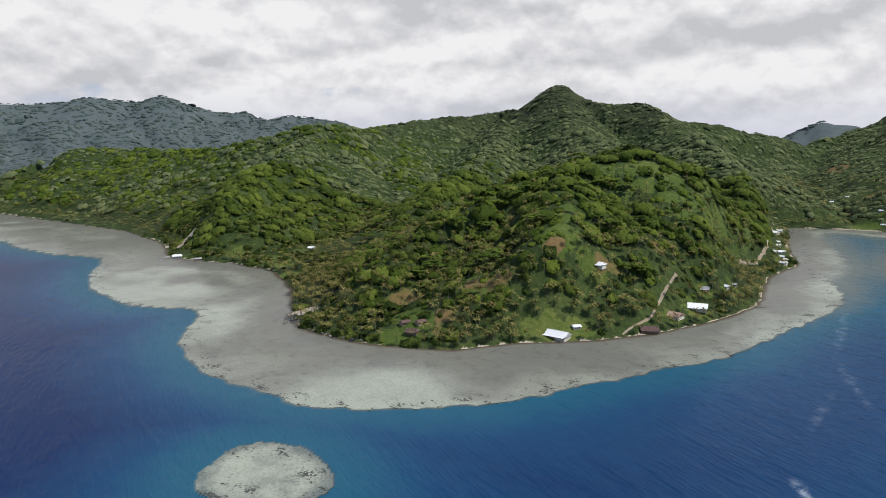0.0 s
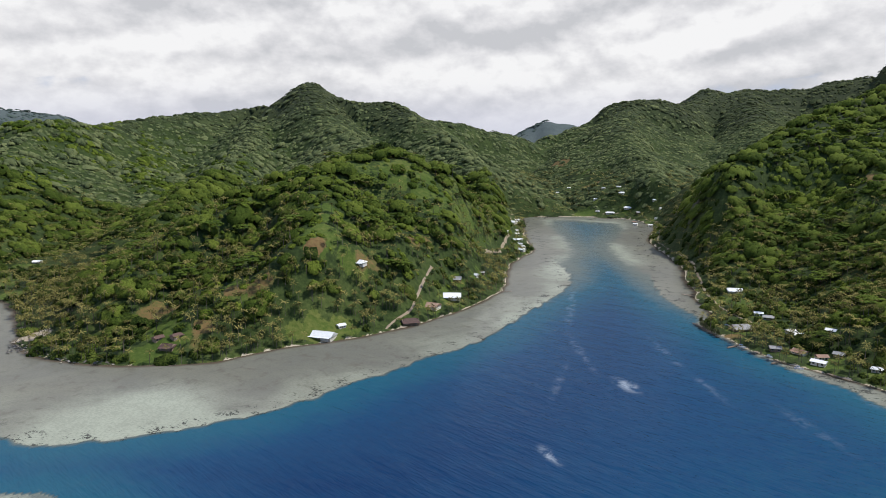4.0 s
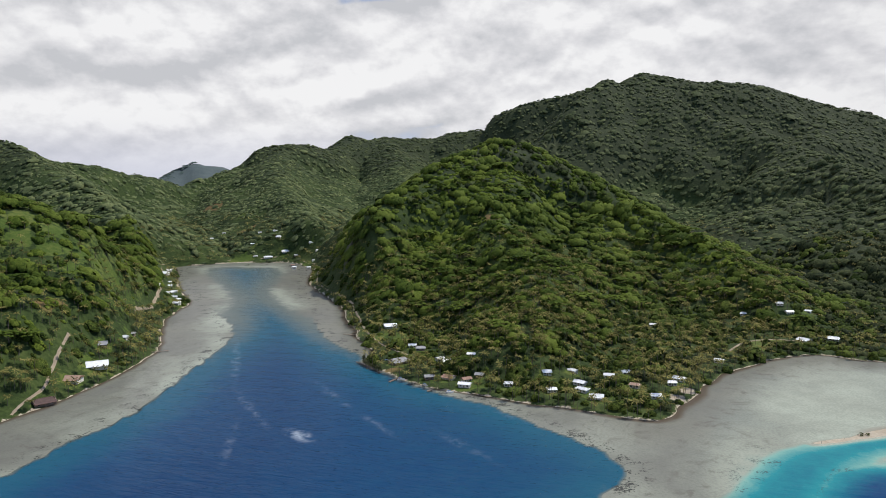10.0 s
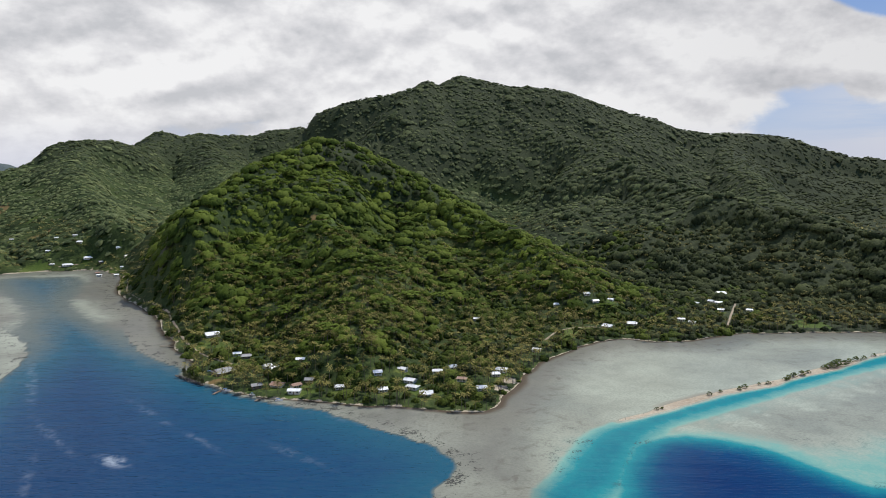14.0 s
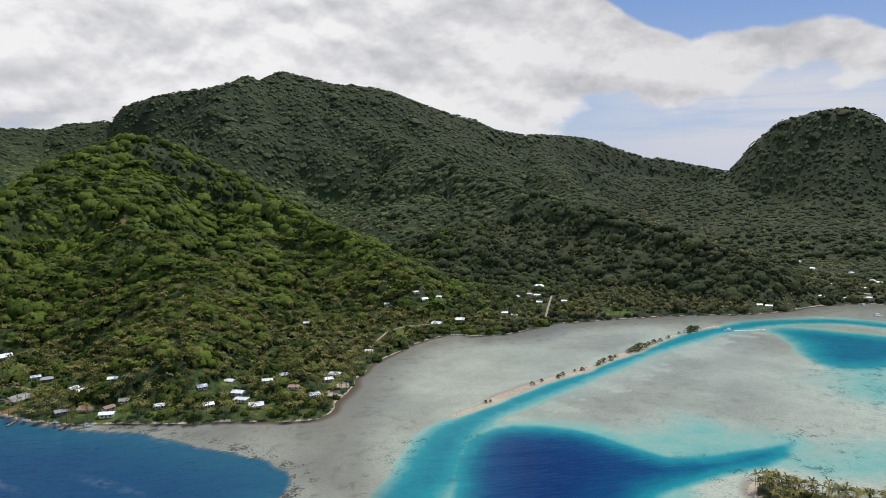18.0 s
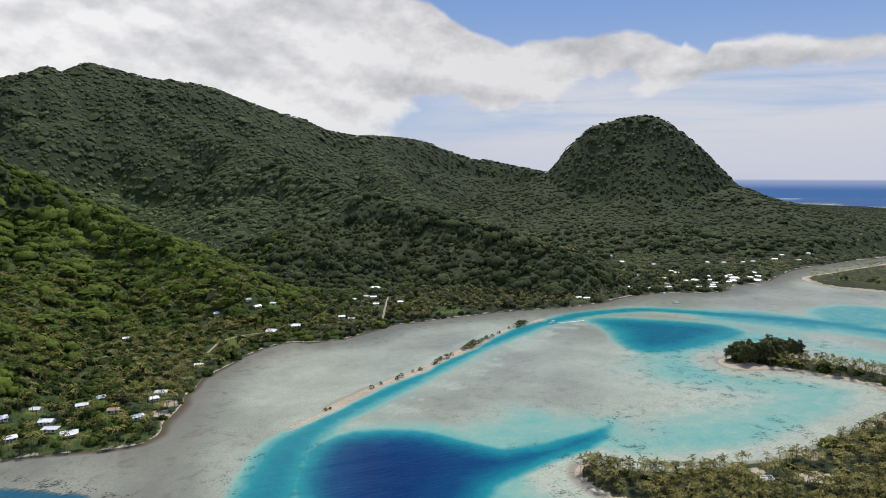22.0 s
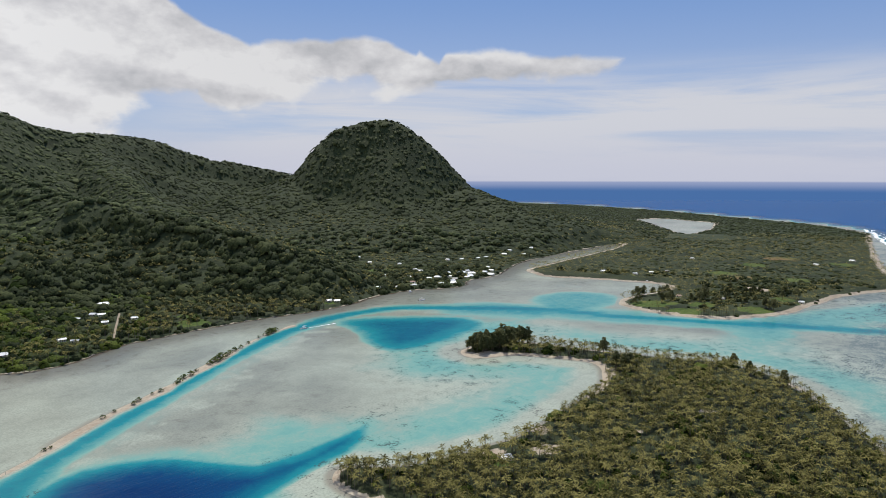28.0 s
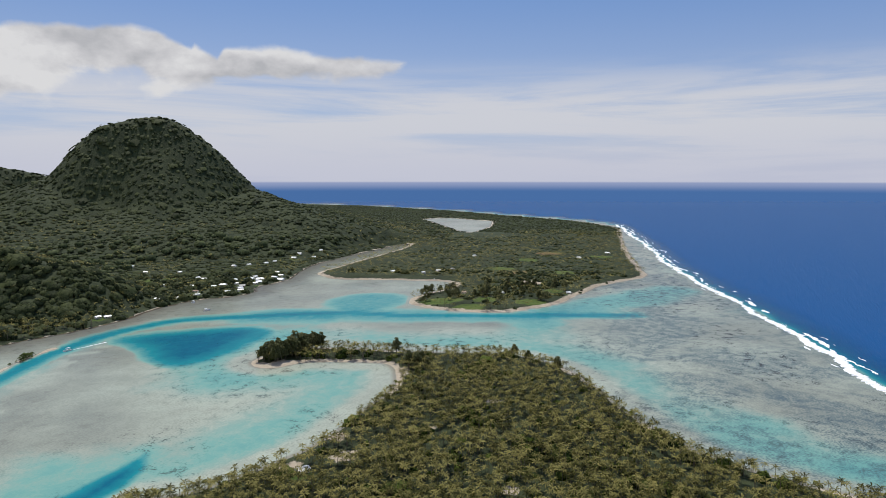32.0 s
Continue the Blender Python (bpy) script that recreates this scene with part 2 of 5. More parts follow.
# crest lines: fall of the slope, then x, y, height
DOME = (1413, 1575)
RIDGES = [
    (0.40, [(-4212, -531, 343), (-4228, -382, 347), (-4239, -225, 360), (-4243, -129, 390), (-4245, -6, 372), (-4243, 137, 370), (-4238, 241, 406), (-4234, 313, 367), (-4225, 417, 350),
            (-4211, 538, 320), (-4191, 678, 319), (-4166, 818, 274), (-4142, 931, 302), (-4103, 1091, 289), (-4066, 1220, 267), (-4026, 1348, 203)]),
    (0.45, [(-1883, -217, 80), (-1893, -84, 129), (-1844, 53, 126), (-1739, 148, 129), (-1630, 223, 130), (-1525, 305, 159), (-1490, 372, 179), (-1495, 430, 179)]),
    (0.60, [(-1495, 430, 179), (-1560, 524, 174), (-1673, 653, 191), (-1717, 803, 211), (-1728, 895, 214), (-1734, 989, 230), (-1693, 1057, 244), (-1651, 1086, 271), (-1601, 1107, 296),
            (-1574, 1145, 271), (-1522, 1182, 251), (-1477, 1221, 246), (-1424, 1252, 242), (-1410, 1269, 214), (-1392, 1361, 197), (-1362, 1461, 187), (-1337, 1550, 167), (-1335, 1682, 149),
            (-1339, 1805, 127)]),
    (0.52, [(-1484, 395, 179), (-1340, 311, 131), (-1158, 202, 93), (-1017, 129, 64)]),
    (0.50, [(-1709, 1011, 231), (-1423, 828, 158), (-1184, 640, 101), (-1034, 495, 77), (-897, 385, 52)]),
    (0.50, [(-1601, 1107, 296), (-1338, 960, 191), (-1101, 859, 145), (-908, 780, 133)]),
    (0.50, [(-1424, 1252, 239), (-1124, 1134, 157), (-863, 968, 96), (-681, 835, 64)]),
    (0.55, [(-583, 228, 45), (-618, 297, 71), (-626, 347, 88), (-627, 395, 105), (-624, 436, 119), (-618, 478, 125), (-607, 516, 129), (-599, 540, 130), (-585, 570, 118),
            (-566, 603, 98), (-550, 631, 71), (-542, 651, 48)]),
    (0.50, [(-624, 436, 119), (-559, 399, 99), (-501, 350, 76), (-448, 295, 57), (-418, 228, 43), (-397, 179, 36)]),
    (0.45, [(-2406, 3069, 188), (-2342, 3118, 229), (-2298, 3150, 244), (-2255, 3181, 230), (-2198, 3220, 230), (-2141, 3258, 207)]),
    (0.55, [(-1321, 1820, 153), (-1284, 1908, 170), (-1243, 1970, 208), (-1193, 2024, 261), (-1132, 2058, 270), (-1083, 2119, 268), (-1081, 2198, 261), (-1072, 2313, 274), (-1071, 2423, 319),
            (-1018, 2446, 303), (-977, 2516, 321), (-896, 2546, 309), (-807, 2628, 319), (-743, 2647, 341), (-656, 2670, 353), (-580, 2657, 346)]),
    (1.30, [(-580, 2657, 352), (-559, 2641, 401), (-473, 2658, 439), (-411, 2688, 456), (-285, 2735, 489), (-178, 2774, 525)]),
    (0.50, [(-1163, 2041, 264), (-979, 1685, 178), (-798, 1443, 116), (-631, 1226, 70)]),
    (0.50, [(-977, 2516, 315), (-731, 2021, 182), (-616, 1744, 110)]),
    (0.52, [(-378, 739, 74), (-373, 852, 101), (-345, 981, 138), (-311, 1097, 183), (-295, 1143, 197), (-259, 1197, 216), (-212, 1212, 211), (-171, 1203, 194), (-59, 1128, 127),
            (48, 1029, 83), (106, 934, 58), (145, 807, 23)]),
    (0.48, [(-249, 1199, 213), (-228, 1117, 177), (-221, 1016, 138), (-191, 910, 98), (-138, 818, 70), (-96, 683, 37), (-99, 551, 22)]),
    (0.70, [(-71, 2249, 439), (-44, 2290, 476), (-22, 2300, 494), (49, 2299, 481), (141, 2286, 457), (268, 2274, 446), (324, 2280, 436), (433, 2276, 400), (524, 2270, 367),
            (595, 2263, 352), (688, 2268, 316), (788, 2267, 299), (880, 2297, 301), (1013, 2351, 303), (1132, 2363, 277), (1240, 2353, 242), (1380, 2309, 200), (1346, 2348, 227),
            (1467, 2274, 196), (1542, 2199, 177)]),
    (0.80, [(-263, 1699, 227), (-215, 1787, 288), (-176, 1871, 359), (-132, 1955, 409), (-109, 1996, 434), (-79, 1998, 418), (48, 1959, 377), (169, 1852, 300), (248, 1782, 273),
            (323, 1658, 220)]),
    (0.46, [(323, 1658, 218), (362, 1558, 199), (421, 1335, 136), (439, 1223, 126), (460, 1218, 127), (537, 1052, 88), (597, 901, 59), (625, 756, 28)]),
    (0.45, [(808, 2263, 280), (779, 1953, 176), (719, 1603, 109), (698, 1304, 72), (688, 1005, 35)]),
    (1.10, [(1159, 1649, 168), (1188, 1625, 208), (1208, 1607, 239), (1232, 1585, 279), (1254, 1565, 306), (1300, 1521, 321), (1346, 1475, 329), (1366, 1450, 324), (1381, 1431, 312),
            (1406, 1399, 282), (1426, 1373, 252), (1441, 1343, 211), (1455, 1313, 179), (1481, 1276, 140)]),
    (0.85, [(1338, 1491, 326), (1288, 1427, 243), (1238, 1367, 173)]),
    (0.30, [(1161, 1632, 171), (1338, 1507, 179), (1439, 1247, 137), (1673, 1277, 90), (1770, 1137, 47), (1858, 1046, 25), (1756, 872, 17)]),
]


def hash2(i, j, seed):
    v = np.sin(i * 127.1 + j * 311.7 + seed * 74.7) * 43758.5453
    return v - np.floor(v)


def vnoise(x, y, seed=0):
    i, j = np.floor(x), np.floor(y)
    u, v = x - i, y - j
    u, v = u * u * (3 - 2 * u), v * v * (3 - 2 * v)
    return (hash2(i, j, seed) * (1 - u) + hash2(i + 1, j, seed) * u) * (1 - v) + (hash2(i, j + 1, seed) * (1 - u) + hash2(i + 1, j + 1, seed) * u) * v


def fbm(x, y, size, octaves=4, seed=0):
    total, amp, norm = 0.0, 1.0, 0.0
    for k in range(octaves):
        total = total + amp * vnoise(x / size * 2 ** k, y / size * 2 ** k, seed + 17 * k)
        norm += amp
        amp *= 0.5
    return total / norm


def step(a, b, v):
    u = np.clip((v - a) / (b - a), 0, 1)
    return u * u * (3 - 2 * u)


def line_dist(x, y, pts):
    best = np.full(x.shape, 1e9)
    for (ax, ay), (bx, by) in zip(pts[:-1], pts[1:]):
        dx, dy = bx - ax, by - ay
        t = np.clip(((x - ax) * dx + (y - ay) * dy) / (dx * dx + dy * dy), 0, 1)
        np.minimum(best, (x - ax - t * dx) ** 2 + (y - ay - t * dy) ** 2, out=best)
    return np.sqrt(best)


def signed(x, y, poly):
    """Distance to the outline, positive inside."""
    ring = poly + poly[:1]
    ins = np.zeros(x.shape, bool)
    for (ax, ay), (bx, by) in zip(ring[:-1], ring[1:]):
        if ay != by:
            ins ^= ((ay > y) != (by > y)) & (x < (bx - ax) * (y - ay) / (by - ay) + ax)
    d = line_dist(x, y, ring)
    return np.where(ins, d, -d)


def coast(x, y):
    """Main island, and all land: metres inland, negative at sea."""
    wob = (fbm(x, y, 26, 3, 5) - 0.5) * 9
    main = signed(x, y, MAIN) + wob
    far = np.maximum(signed(x, y, MOTU_FAR), 0 * x - 1e9) + wob
    far = np.minimum(far, -signed(x, y, LAKE))
    motu = signed(x, y, MOTU) + wob * 0.6
    spit = 2.6 + 8 * (fbm(x, y, 30, 2, 9) - 0.5) - line_dist(x, y, SPIT)
    return main, np.maximum(np.maximum(main, far), np.maximum(motu, spit))


def height(x, y, main, land):
    z = 1.3 * np.clip(land / 9, -3, 1) + 1.4 * step(8, 60, land)
    hills = np.zeros(x.shape)
    top = np.zeros(x.shape)
    for slope, pts in RIDGES:
        for (ax, ay, az), (bx, by, bz) in zip(pts[:-1], pts[1:]):
            dx, dy = bx - ax, by - ay
            t = np.clip(((x - ax) * dx + (y - ay) * dy) / (dx * dx + dy * dy), 0, 1)
            d = np.hypot(x - ax - t * dx, y - ay - t * dy)
            hz = az + t * (bz - az)
            hh = hz - slope * (np.sqrt(d * d + 260) - 16)
            top = np.where(hh > hills, hz, top)
            np.maximum(hills, hh, out=hills)
    low = 22 * step(30, 700, main) + 14 * step(30, 300, main) * (fbm(x, y, 180, 2, 3) - 0.35)
    top = np.where(low > hills, low, top)
    hills = np.maximum(hills, low)
    gully = np.clip(np.abs(fbm(x + 40 * fbm(x, y, 160, 2, 8), y, 260, 3, 11) - 0.5) * 4, 0, 1)
    calm = step(230, 420, np.hypot(x - DOME[0], y - DOME[1]))
    hills = hills + 14 * (fbm(x, y, 110, 4, 81) - 0.5) * step(60, 160, hills) * (0.15 + 0.85 * calm)
    crest = step(0.0, 0.38, (hills - top) / -np.maximum(hills, 40))
    hills = hills - np.minimum(hills * 0.30, 40) * (0.2 + 0.8 * calm) * (1 - gully) ** 1.3 * step(8, 60, hills) * crest
    return z + np.maximum(hills, 0) * step(0, 70, main)


def ground_z(x, y):
    x, y = np.atleast_1d(np.asarray(x, float)), np.atleast_1d(np.asarray(y, float))
    m, l = coast(x, y)
    return height(x, y, m, l)


# ---------------------------------------------------------------- materials
def material(name):
    m = bpy.data.materials.new(name)
    m.use_nodes = True
    nt = m.node_tree
    return m, nt, nt.nodes["Principled BSDF"]


def spot(nt, kind="Object"):
    return nt.nodes.new("ShaderNodeTexCoord").outputs[kind]


def field(nt, name):
    n = nt.nodes.new("ShaderNodeAttribute")
    n.attribute_name = name
    return n.outputs["Fac"]


def relief(nt, bsdf, h, strength, dist):
    b = nt.nodes.new("ShaderNodeBump")
    b.inputs["Strength"].default_value, b.inputs["Distance"].default_value = strength, dist
    link(nt, h, b.inputs["Height"])
    link(nt, b.outputs[0], bsdf.inputs["Normal"])


def leaf_mat(name, dark, mid, light, grain=0.8, thin=0.15, gap=0.45, own=0.2, lone=False):
    m, nt, b = material(name)
    geo = nt.nodes.new("ShaderNodeNewGeometry")
    co = geo.outputs["Position"]
    rnd = geo.outputs["Random Per Island"]
    wide = noisy(nt, co, 0.006, 4.0, 0.6)
    fine = noisy(nt, co, grain, 3.0, 0.7)
    tone = nt.nodes.new("ShaderNodeObjectInfo").outputs["Random"] if lone else field(nt, "tone")
    f = calc(nt, "ADD", calc(nt, "ADD", calc(nt, "MULTIPLY", tone, 0.42), calc(nt, "MULTIPLY", rnd, own)), calc(nt, "ADD", calc(nt, "MULTIPLY", wide, 0.35), calc(nt, "MULTIPLY", calc(nt, "SUBTRACT", fine, 0.38), 1.3)))
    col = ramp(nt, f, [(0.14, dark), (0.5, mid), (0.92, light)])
    # Self-shade between leaf clumps put into the colour as dark noise patches.
    gap_shade = noisy(nt, co, grain * 1.5, 2.0, 0.5)
    col = mixc(nt, span(nt, gap_shade, 0.48, 0.38, 0.0, gap), col, tuple(0.3 * c for c in dark))
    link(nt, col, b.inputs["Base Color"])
    b.inputs["Roughness"].default_value = 0.62
    b.inputs["Specular IOR Level"].default_value = 0.02
    relief(nt, b, fine, 0.7, 0.5)
    tr = nt.nodes.new("ShaderNodeBsdfTranslucent")
    link(nt, col, tr.inputs[0])
    mx = nt.nodes.new("ShaderNodeMixShader")
    mx.inputs[0].default_value = thin
    link(nt, b.outputs[0], mx.inputs[1])
    link(nt, tr.outputs[0], mx.inputs[2])
    link(nt, mx.outputs[0], nt.nodes["Material Output"].inputs[0])
    return m


def plain_mat(name, a, b2, size=1.0, rough=0.7, metal=0.0, bump=0.2, vary=0.0):
    m, nt, b = material(name)
    co = spot(nt)
    n1 = noisy(nt, co, size, 5.0, 0.6)
    n2 = noisy(nt, co, size * 7, 3.0, 0.6)
    f = calc(nt, "ADD", calc(nt, "MULTIPLY", n1, 0.7), calc(nt, "MULTIPLY", n2, 0.3))
    if vary:
        r = nt.nodes.new("ShaderNodeObjectInfo").outputs["Random"]
        f = calc(nt, "ADD", f, calc(nt, "MULTIPLY", calc(nt, "SUBTRACT", r, 0.5), vary))
    link(nt, ramp(nt, f, [(0.3, a), (0.7, b2)]), b.inputs["Base Color"])
    b.inputs["Roughness"].default_value, b.inputs["Metallic"].default_value = rough, metal
    relief(nt, b, n2, bump, 0.05)
    return m


def ground_mat():
    m, nt, b = material("island_ground")
    geo = nt.nodes.new("ShaderNodeNewGeometry")
    co = geo.outputs["Position"]
    n1, n2, n3 = noisy(nt, co, 0.02, 5.0), noisy(nt, co, 0.25, 5.0, 0.65), noisy(nt, co, 1.8, 4.0, 0.7)
    mixn = calc(nt, "ADD", calc(nt, "MULTIPLY", n1, 0.5), calc(nt, "MULTIPLY", n2, 0.5))
    scrub = ramp(nt, mixn, [(0.34, (0.012, 0.022, 0.006)), (0.5, (0.032, 0.052, 0.013)), (0.68, (0.078, 0.102, 0.028))])
    soil = ramp(nt, mixn, [(0.34, (0.115, 0.068, 0.030)), (0.48, (0.165, 0.112, 0.046)), (0.60, (0.085, 0.098, 0.026))])
    lawn = ramp(nt, mixn, [(0.36, (0.040, 0.070, 0.012)), (0.50, (0.066, 0.100, 0.018)), (0.64, (0.125, 0.138, 0.036))])
    sand = ramp(nt, mixn, [(0.3, (0.26, 0.20, 0.14)), (0.7, (0.50, 0.44, 0.34))])
    # Grove floor: shade between palms put in as near-black, with tan litter patches.
    shaded_floor = ramp(nt, calc(nt, "ADD", calc(nt, "MULTIPLY", n2, 0.6), calc(nt, "MULTIPLY", n3, 0.4)), [(0.44, (0.006, 0.007, 0.003)), (0.58, (0.024, 0.021, 0.011)), (0.74, (0.19, 0.14, 0.095))])
    rock = ramp(nt, mixn, [(0.3, (0.035, 0.035, 0.032)), (0.7, (0.11, 0.10, 0.085))])
    wob = calc(nt, "ADD", calc(nt, "MULTIPLY", calc(nt, "SUBTRACT", n2, 0.5), 1.3), calc(nt, "MULTIPLY", calc(nt, "SUBTRACT", n3, 0.5), 0.9))
    col = mixc(nt, span(nt, calc(nt, "ADD", field(nt, "shaded_floor"), wob), 0.35, 0.6), scrub, shaded_floor)
    nz = nt.nodes.new("ShaderNodeSeparateXYZ")
    link(nt, geo.outputs["Normal"], nz.inputs[0])
    # Ground toned to match the shade and haze put into the mountain leaves.
    dim_scrub = ramp(nt, mixn, [(0.3, (0.015, 0.022, 0.010)), (0.5, (0.033, 0.044, 0.019)), (0.70, (0.066, 0.078, 0.034))])
    col = mixc(nt, field(nt, "shade_haze"), col, dim_scrub)
    # Distance haze on the far range put into the ground colour.
    col = mixc(nt, field(nt, "far_haze"), col, ramp(nt, mixn, [(0.3, (0.060, 0.080, 0.080)), (0.7, (0.105, 0.128, 0.125))]))
    col = mixc(nt, span(nt, nz.outputs[2], 0.46, 0.32), col, rock)
    col = mixc(nt, span(nt, calc(nt, "ADD", field(nt, "lawn"), wob), 0.4, 0.6), col, lawn)
    col = mixc(nt, span(nt, calc(nt, "ADD", field(nt, "soil"), wob), 0.4, 0.6), col, soil)
    col = mixc(nt, span(nt, calc(nt, "ADD", field(nt, "sand"), wob), 0.4, 0.6), col, sand)
    link(nt, col, b.inputs["Base Color"])
    b.inputs["Roughness"].default_value = 0.9
    b.inputs["Specular IOR Level"].default_value = 0.15
    relief(nt, b, calc(nt, "ADD", calc(nt, "MULTIPLY", n2, 0.7), calc(nt, "MULTIPLY", n3, 0.3)), 0.8, 1.2)
    return m


def water_mat():
    m, nt, b = material("lagoon_water")
    co = nt.nodes.new("ShaderNodeNewGeometry").outputs["Position"]
    n1, n2, n3 = noisy(nt, co, 0.012, 5.0, 0.6, warp=0.6), noisy(nt, co, 0.09, 6.0, 0.65, warp=0.5), noisy(nt, co, 0.6, 3.0, 0.6)
    d = field(nt, "depth")
    edge = calc(nt, "ADD", calc(nt, "MULTIPLY", calc(nt, "SUBTRACT", n2, 0.5), 0.75), calc(nt, "MULTIPLY", calc(nt, "SUBTRACT", n3, 0.5), 0.3))
    d = calc(nt, "MULTIPLY", d, calc(nt, "ADD", 1.0, edge))
    d = calc(nt, "MAXIMUM", d, 0.0)
    f = calc(nt, "POWER", calc(nt, "DIVIDE", d, 40.0), 0.4)
    flat = mixc(nt, field(nt, "aqua"), (0.168, 0.166, 0.135), (0.37, 0.405, 0.325))
    flat = mixc(nt, calc(nt, "MULTIPLY", span(nt, n1, 0.35, 0.68), span(nt, field(nt, "aqua"), 0.8, 0.25, 0.12, 1.0)), flat, mixc(nt, field(nt, "clear"), (0.145, 0.145, 0.125), (0.205, 0.225, 0.190)))
    flat = mixc(nt, span(nt, calc(nt, "ADD", calc(nt, "MULTIPLY", n3, 0.6), calc(nt, "MULTIPLY", n2, 0.4)), 0.42, 0.58, 0.0, 0.26), flat, (0.105, 0.108, 0.092))
    brown = calc(nt, "MULTIPLY", span(nt, n2, 0.52, 0.68, 0.0, 0.65), span(nt, field(nt, "aqua"), 0.7, 0.2))
    flat = mixc(nt, brown, flat, (0.120, 0.112, 0.092))
    aqua = ramp(nt, f, [(0.22, (0.26, 0.33, 0.28)), (0.30, (0.165, 0.335, 0.285)), (0.40, (0.012, 0.20, 0.225)), (0.52, (0.004, 0.105, 0.165)),
                        (0.70, (0.003, 0.042, 0.12)), (1.0, (0.003, 0.020, 0.085))])
    dull = ramp(nt, f, [(0.22, (0.14, 0.145, 0.125)), (0.33, (0.095, 0.122, 0.118)), (0.46, (0.011, 0.080, 0.132)), (0.70, (0.005, 0.044, 0.112)), (1.0, (0.002, 0.017, 0.070))])
    aqua = mixc(nt, field(nt, "clear"), dull, aqua)
    aqua = mixc(nt, field(nt, "ocean"), aqua, (0.012, 0.075, 0.215))
    col = mixc(nt, span(nt, f, 0.23, 0.31), flat, aqua)
    col = mixc(nt, calc(nt, "MULTIPLY", calc(nt, "MULTIPLY", field(nt, "reef"), span(nt, n1, 0.40, 0.60, 0.25, 1.0)), span(nt, calc(nt, "ADD", calc(nt, "MULTIPLY", n2, 0.55), calc(nt, "MULTIPLY", n3, 0.45)), 0.42, 0.58, 0.15, 0.85)), col, (0.080, 0.120, 0.130))
    shore = mixc(nt, span(nt, d, 0.02, 0.35), mixc(nt, field(nt, "clear"), (0.085, 0.066, 0.046), (0.25, 0.235, 0.185)), col)
    spots = span(nt, calc(nt, "ADD", calc(nt, "MULTIPLY", n2, 0.6), calc(nt, "MULTIPLY", n3, 0.4)), 0.545, 0.59)
    coral = calc(nt, "MULTIPLY", spots, field(nt, "coral"))
    col = mixc(nt, coral, shore, (0.055, 0.058, 0.052))
    slick = calc(nt, "MULTIPLY", field(nt, "slick"), span(nt, n2, 0.42, 0.66))
    col = mixc(nt, calc(nt, "MULTIPLY", slick, 0.55), col, (0.55, 0.62, 0.68))
    rip = noisy(nt, co, 0.30, 3.0, 0.6, stretch=(0.30, 1.3, 1.0), warp=0.3)
    swell = noisy(nt, co, 0.07, 3.0, 0.5, stretch=(0.25, 1.0, 1.0), warp=0.4)
    w = calc(nt, "ADD", calc(nt, "MULTIPLY", rip, 0.45), calc(nt, "MULTIPLY", swell, 1.0))
    bm = nt.nodes.new("ShaderNodeBump")
    bm.inputs["Strength"].default_value, bm.inputs["Distance"].default_value = 0.75, 2.2
    link(nt, calc(nt, "MULTIPLY", w, calc(nt, "MULTIPLY", span(nt, f, 0.2, 0.6, 0.15, 1.0), span(nt, calc(nt, "SUBTRACT", field(nt, "clear"), field(nt, "ocean")), 0.0, 1.0, 0.8, 0.35))), bm.inputs["Height"])
    nt.nodes.remove(b)
    body, gloss = nt.nodes.new("ShaderNodeBsdfDiffuse"), nt.nodes.new("ShaderNodeBsdfGlossy")
    link(nt, col, body.inputs[0])
    gloss.inputs["Roughness"].default_value = 0.14
    fr = nt.nodes.new("ShaderNodeFresnel")
    fr.inputs[0].default_value = 1.22
    for n in (body, gloss, fr):
        link(nt, bm.outputs[0], n.inputs["Normal"])
    mx = nt.nodes.new("ShaderNodeMixShader")
    link(nt, calc(nt, "MULTIPLY", fr.outputs[0], span(nt, field(nt, "ocean"), 0.0, 1.0, 0.6, 0.22)), mx.inputs[0])
    link(nt, body.outputs[0], mx.inputs[1])
    link(nt, gloss.outputs[0], mx.inputs[2])
    link(nt, mx.outputs[0], nt.nodes["Material Output"].inputs[0])
    return m


GROUND, WATER = ground_mat(), water_mat()
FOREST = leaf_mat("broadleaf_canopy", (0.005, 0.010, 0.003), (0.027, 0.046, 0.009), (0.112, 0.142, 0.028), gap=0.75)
# Paler, greyer leaves for trees beyond 1250 m.
FAR_LEAF = leaf_mat("far_forest_canopy", (0.026, 0.040, 0.020), (0.078, 0.104, 0.046), (0.180, 0.206, 0.088), 0.6, gap=0.3)
# Eastern cloud shade put into leaf colour; also the far islet's dark trees.
SHADED_LEAF = leaf_mat("shaded_forest_canopy", (0.007, 0.012, 0.006), (0.025, 0.035, 0.015), (0.078, 0.092, 0.038), 0.5, gap=0.35)
# Mountain haze put into a paler, greyer leaf colour.
HAZED = leaf_mat("hazed_mountain_forest", (0.017, 0.025, 0.012), (0.044, 0.060, 0.027), (0.108, 0.126, 0.056), 0.5, gap=0.2)
# Front hills' sun put into a brighter leaf colour, with their own light scrub.
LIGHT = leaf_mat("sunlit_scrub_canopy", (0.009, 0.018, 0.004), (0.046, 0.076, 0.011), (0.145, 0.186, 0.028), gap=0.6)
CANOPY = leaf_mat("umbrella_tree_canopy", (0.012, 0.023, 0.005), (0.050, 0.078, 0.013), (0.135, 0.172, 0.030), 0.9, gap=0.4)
# Distance haze put into the far range's leaf colour.
HAZED_RIDGE = leaf_mat("hazed_ridge_canopy", (0.046, 0.070, 0.062), (0.070, 0.098, 0.088), (0.104, 0.134, 0.115), 0.2, gap=0.15)
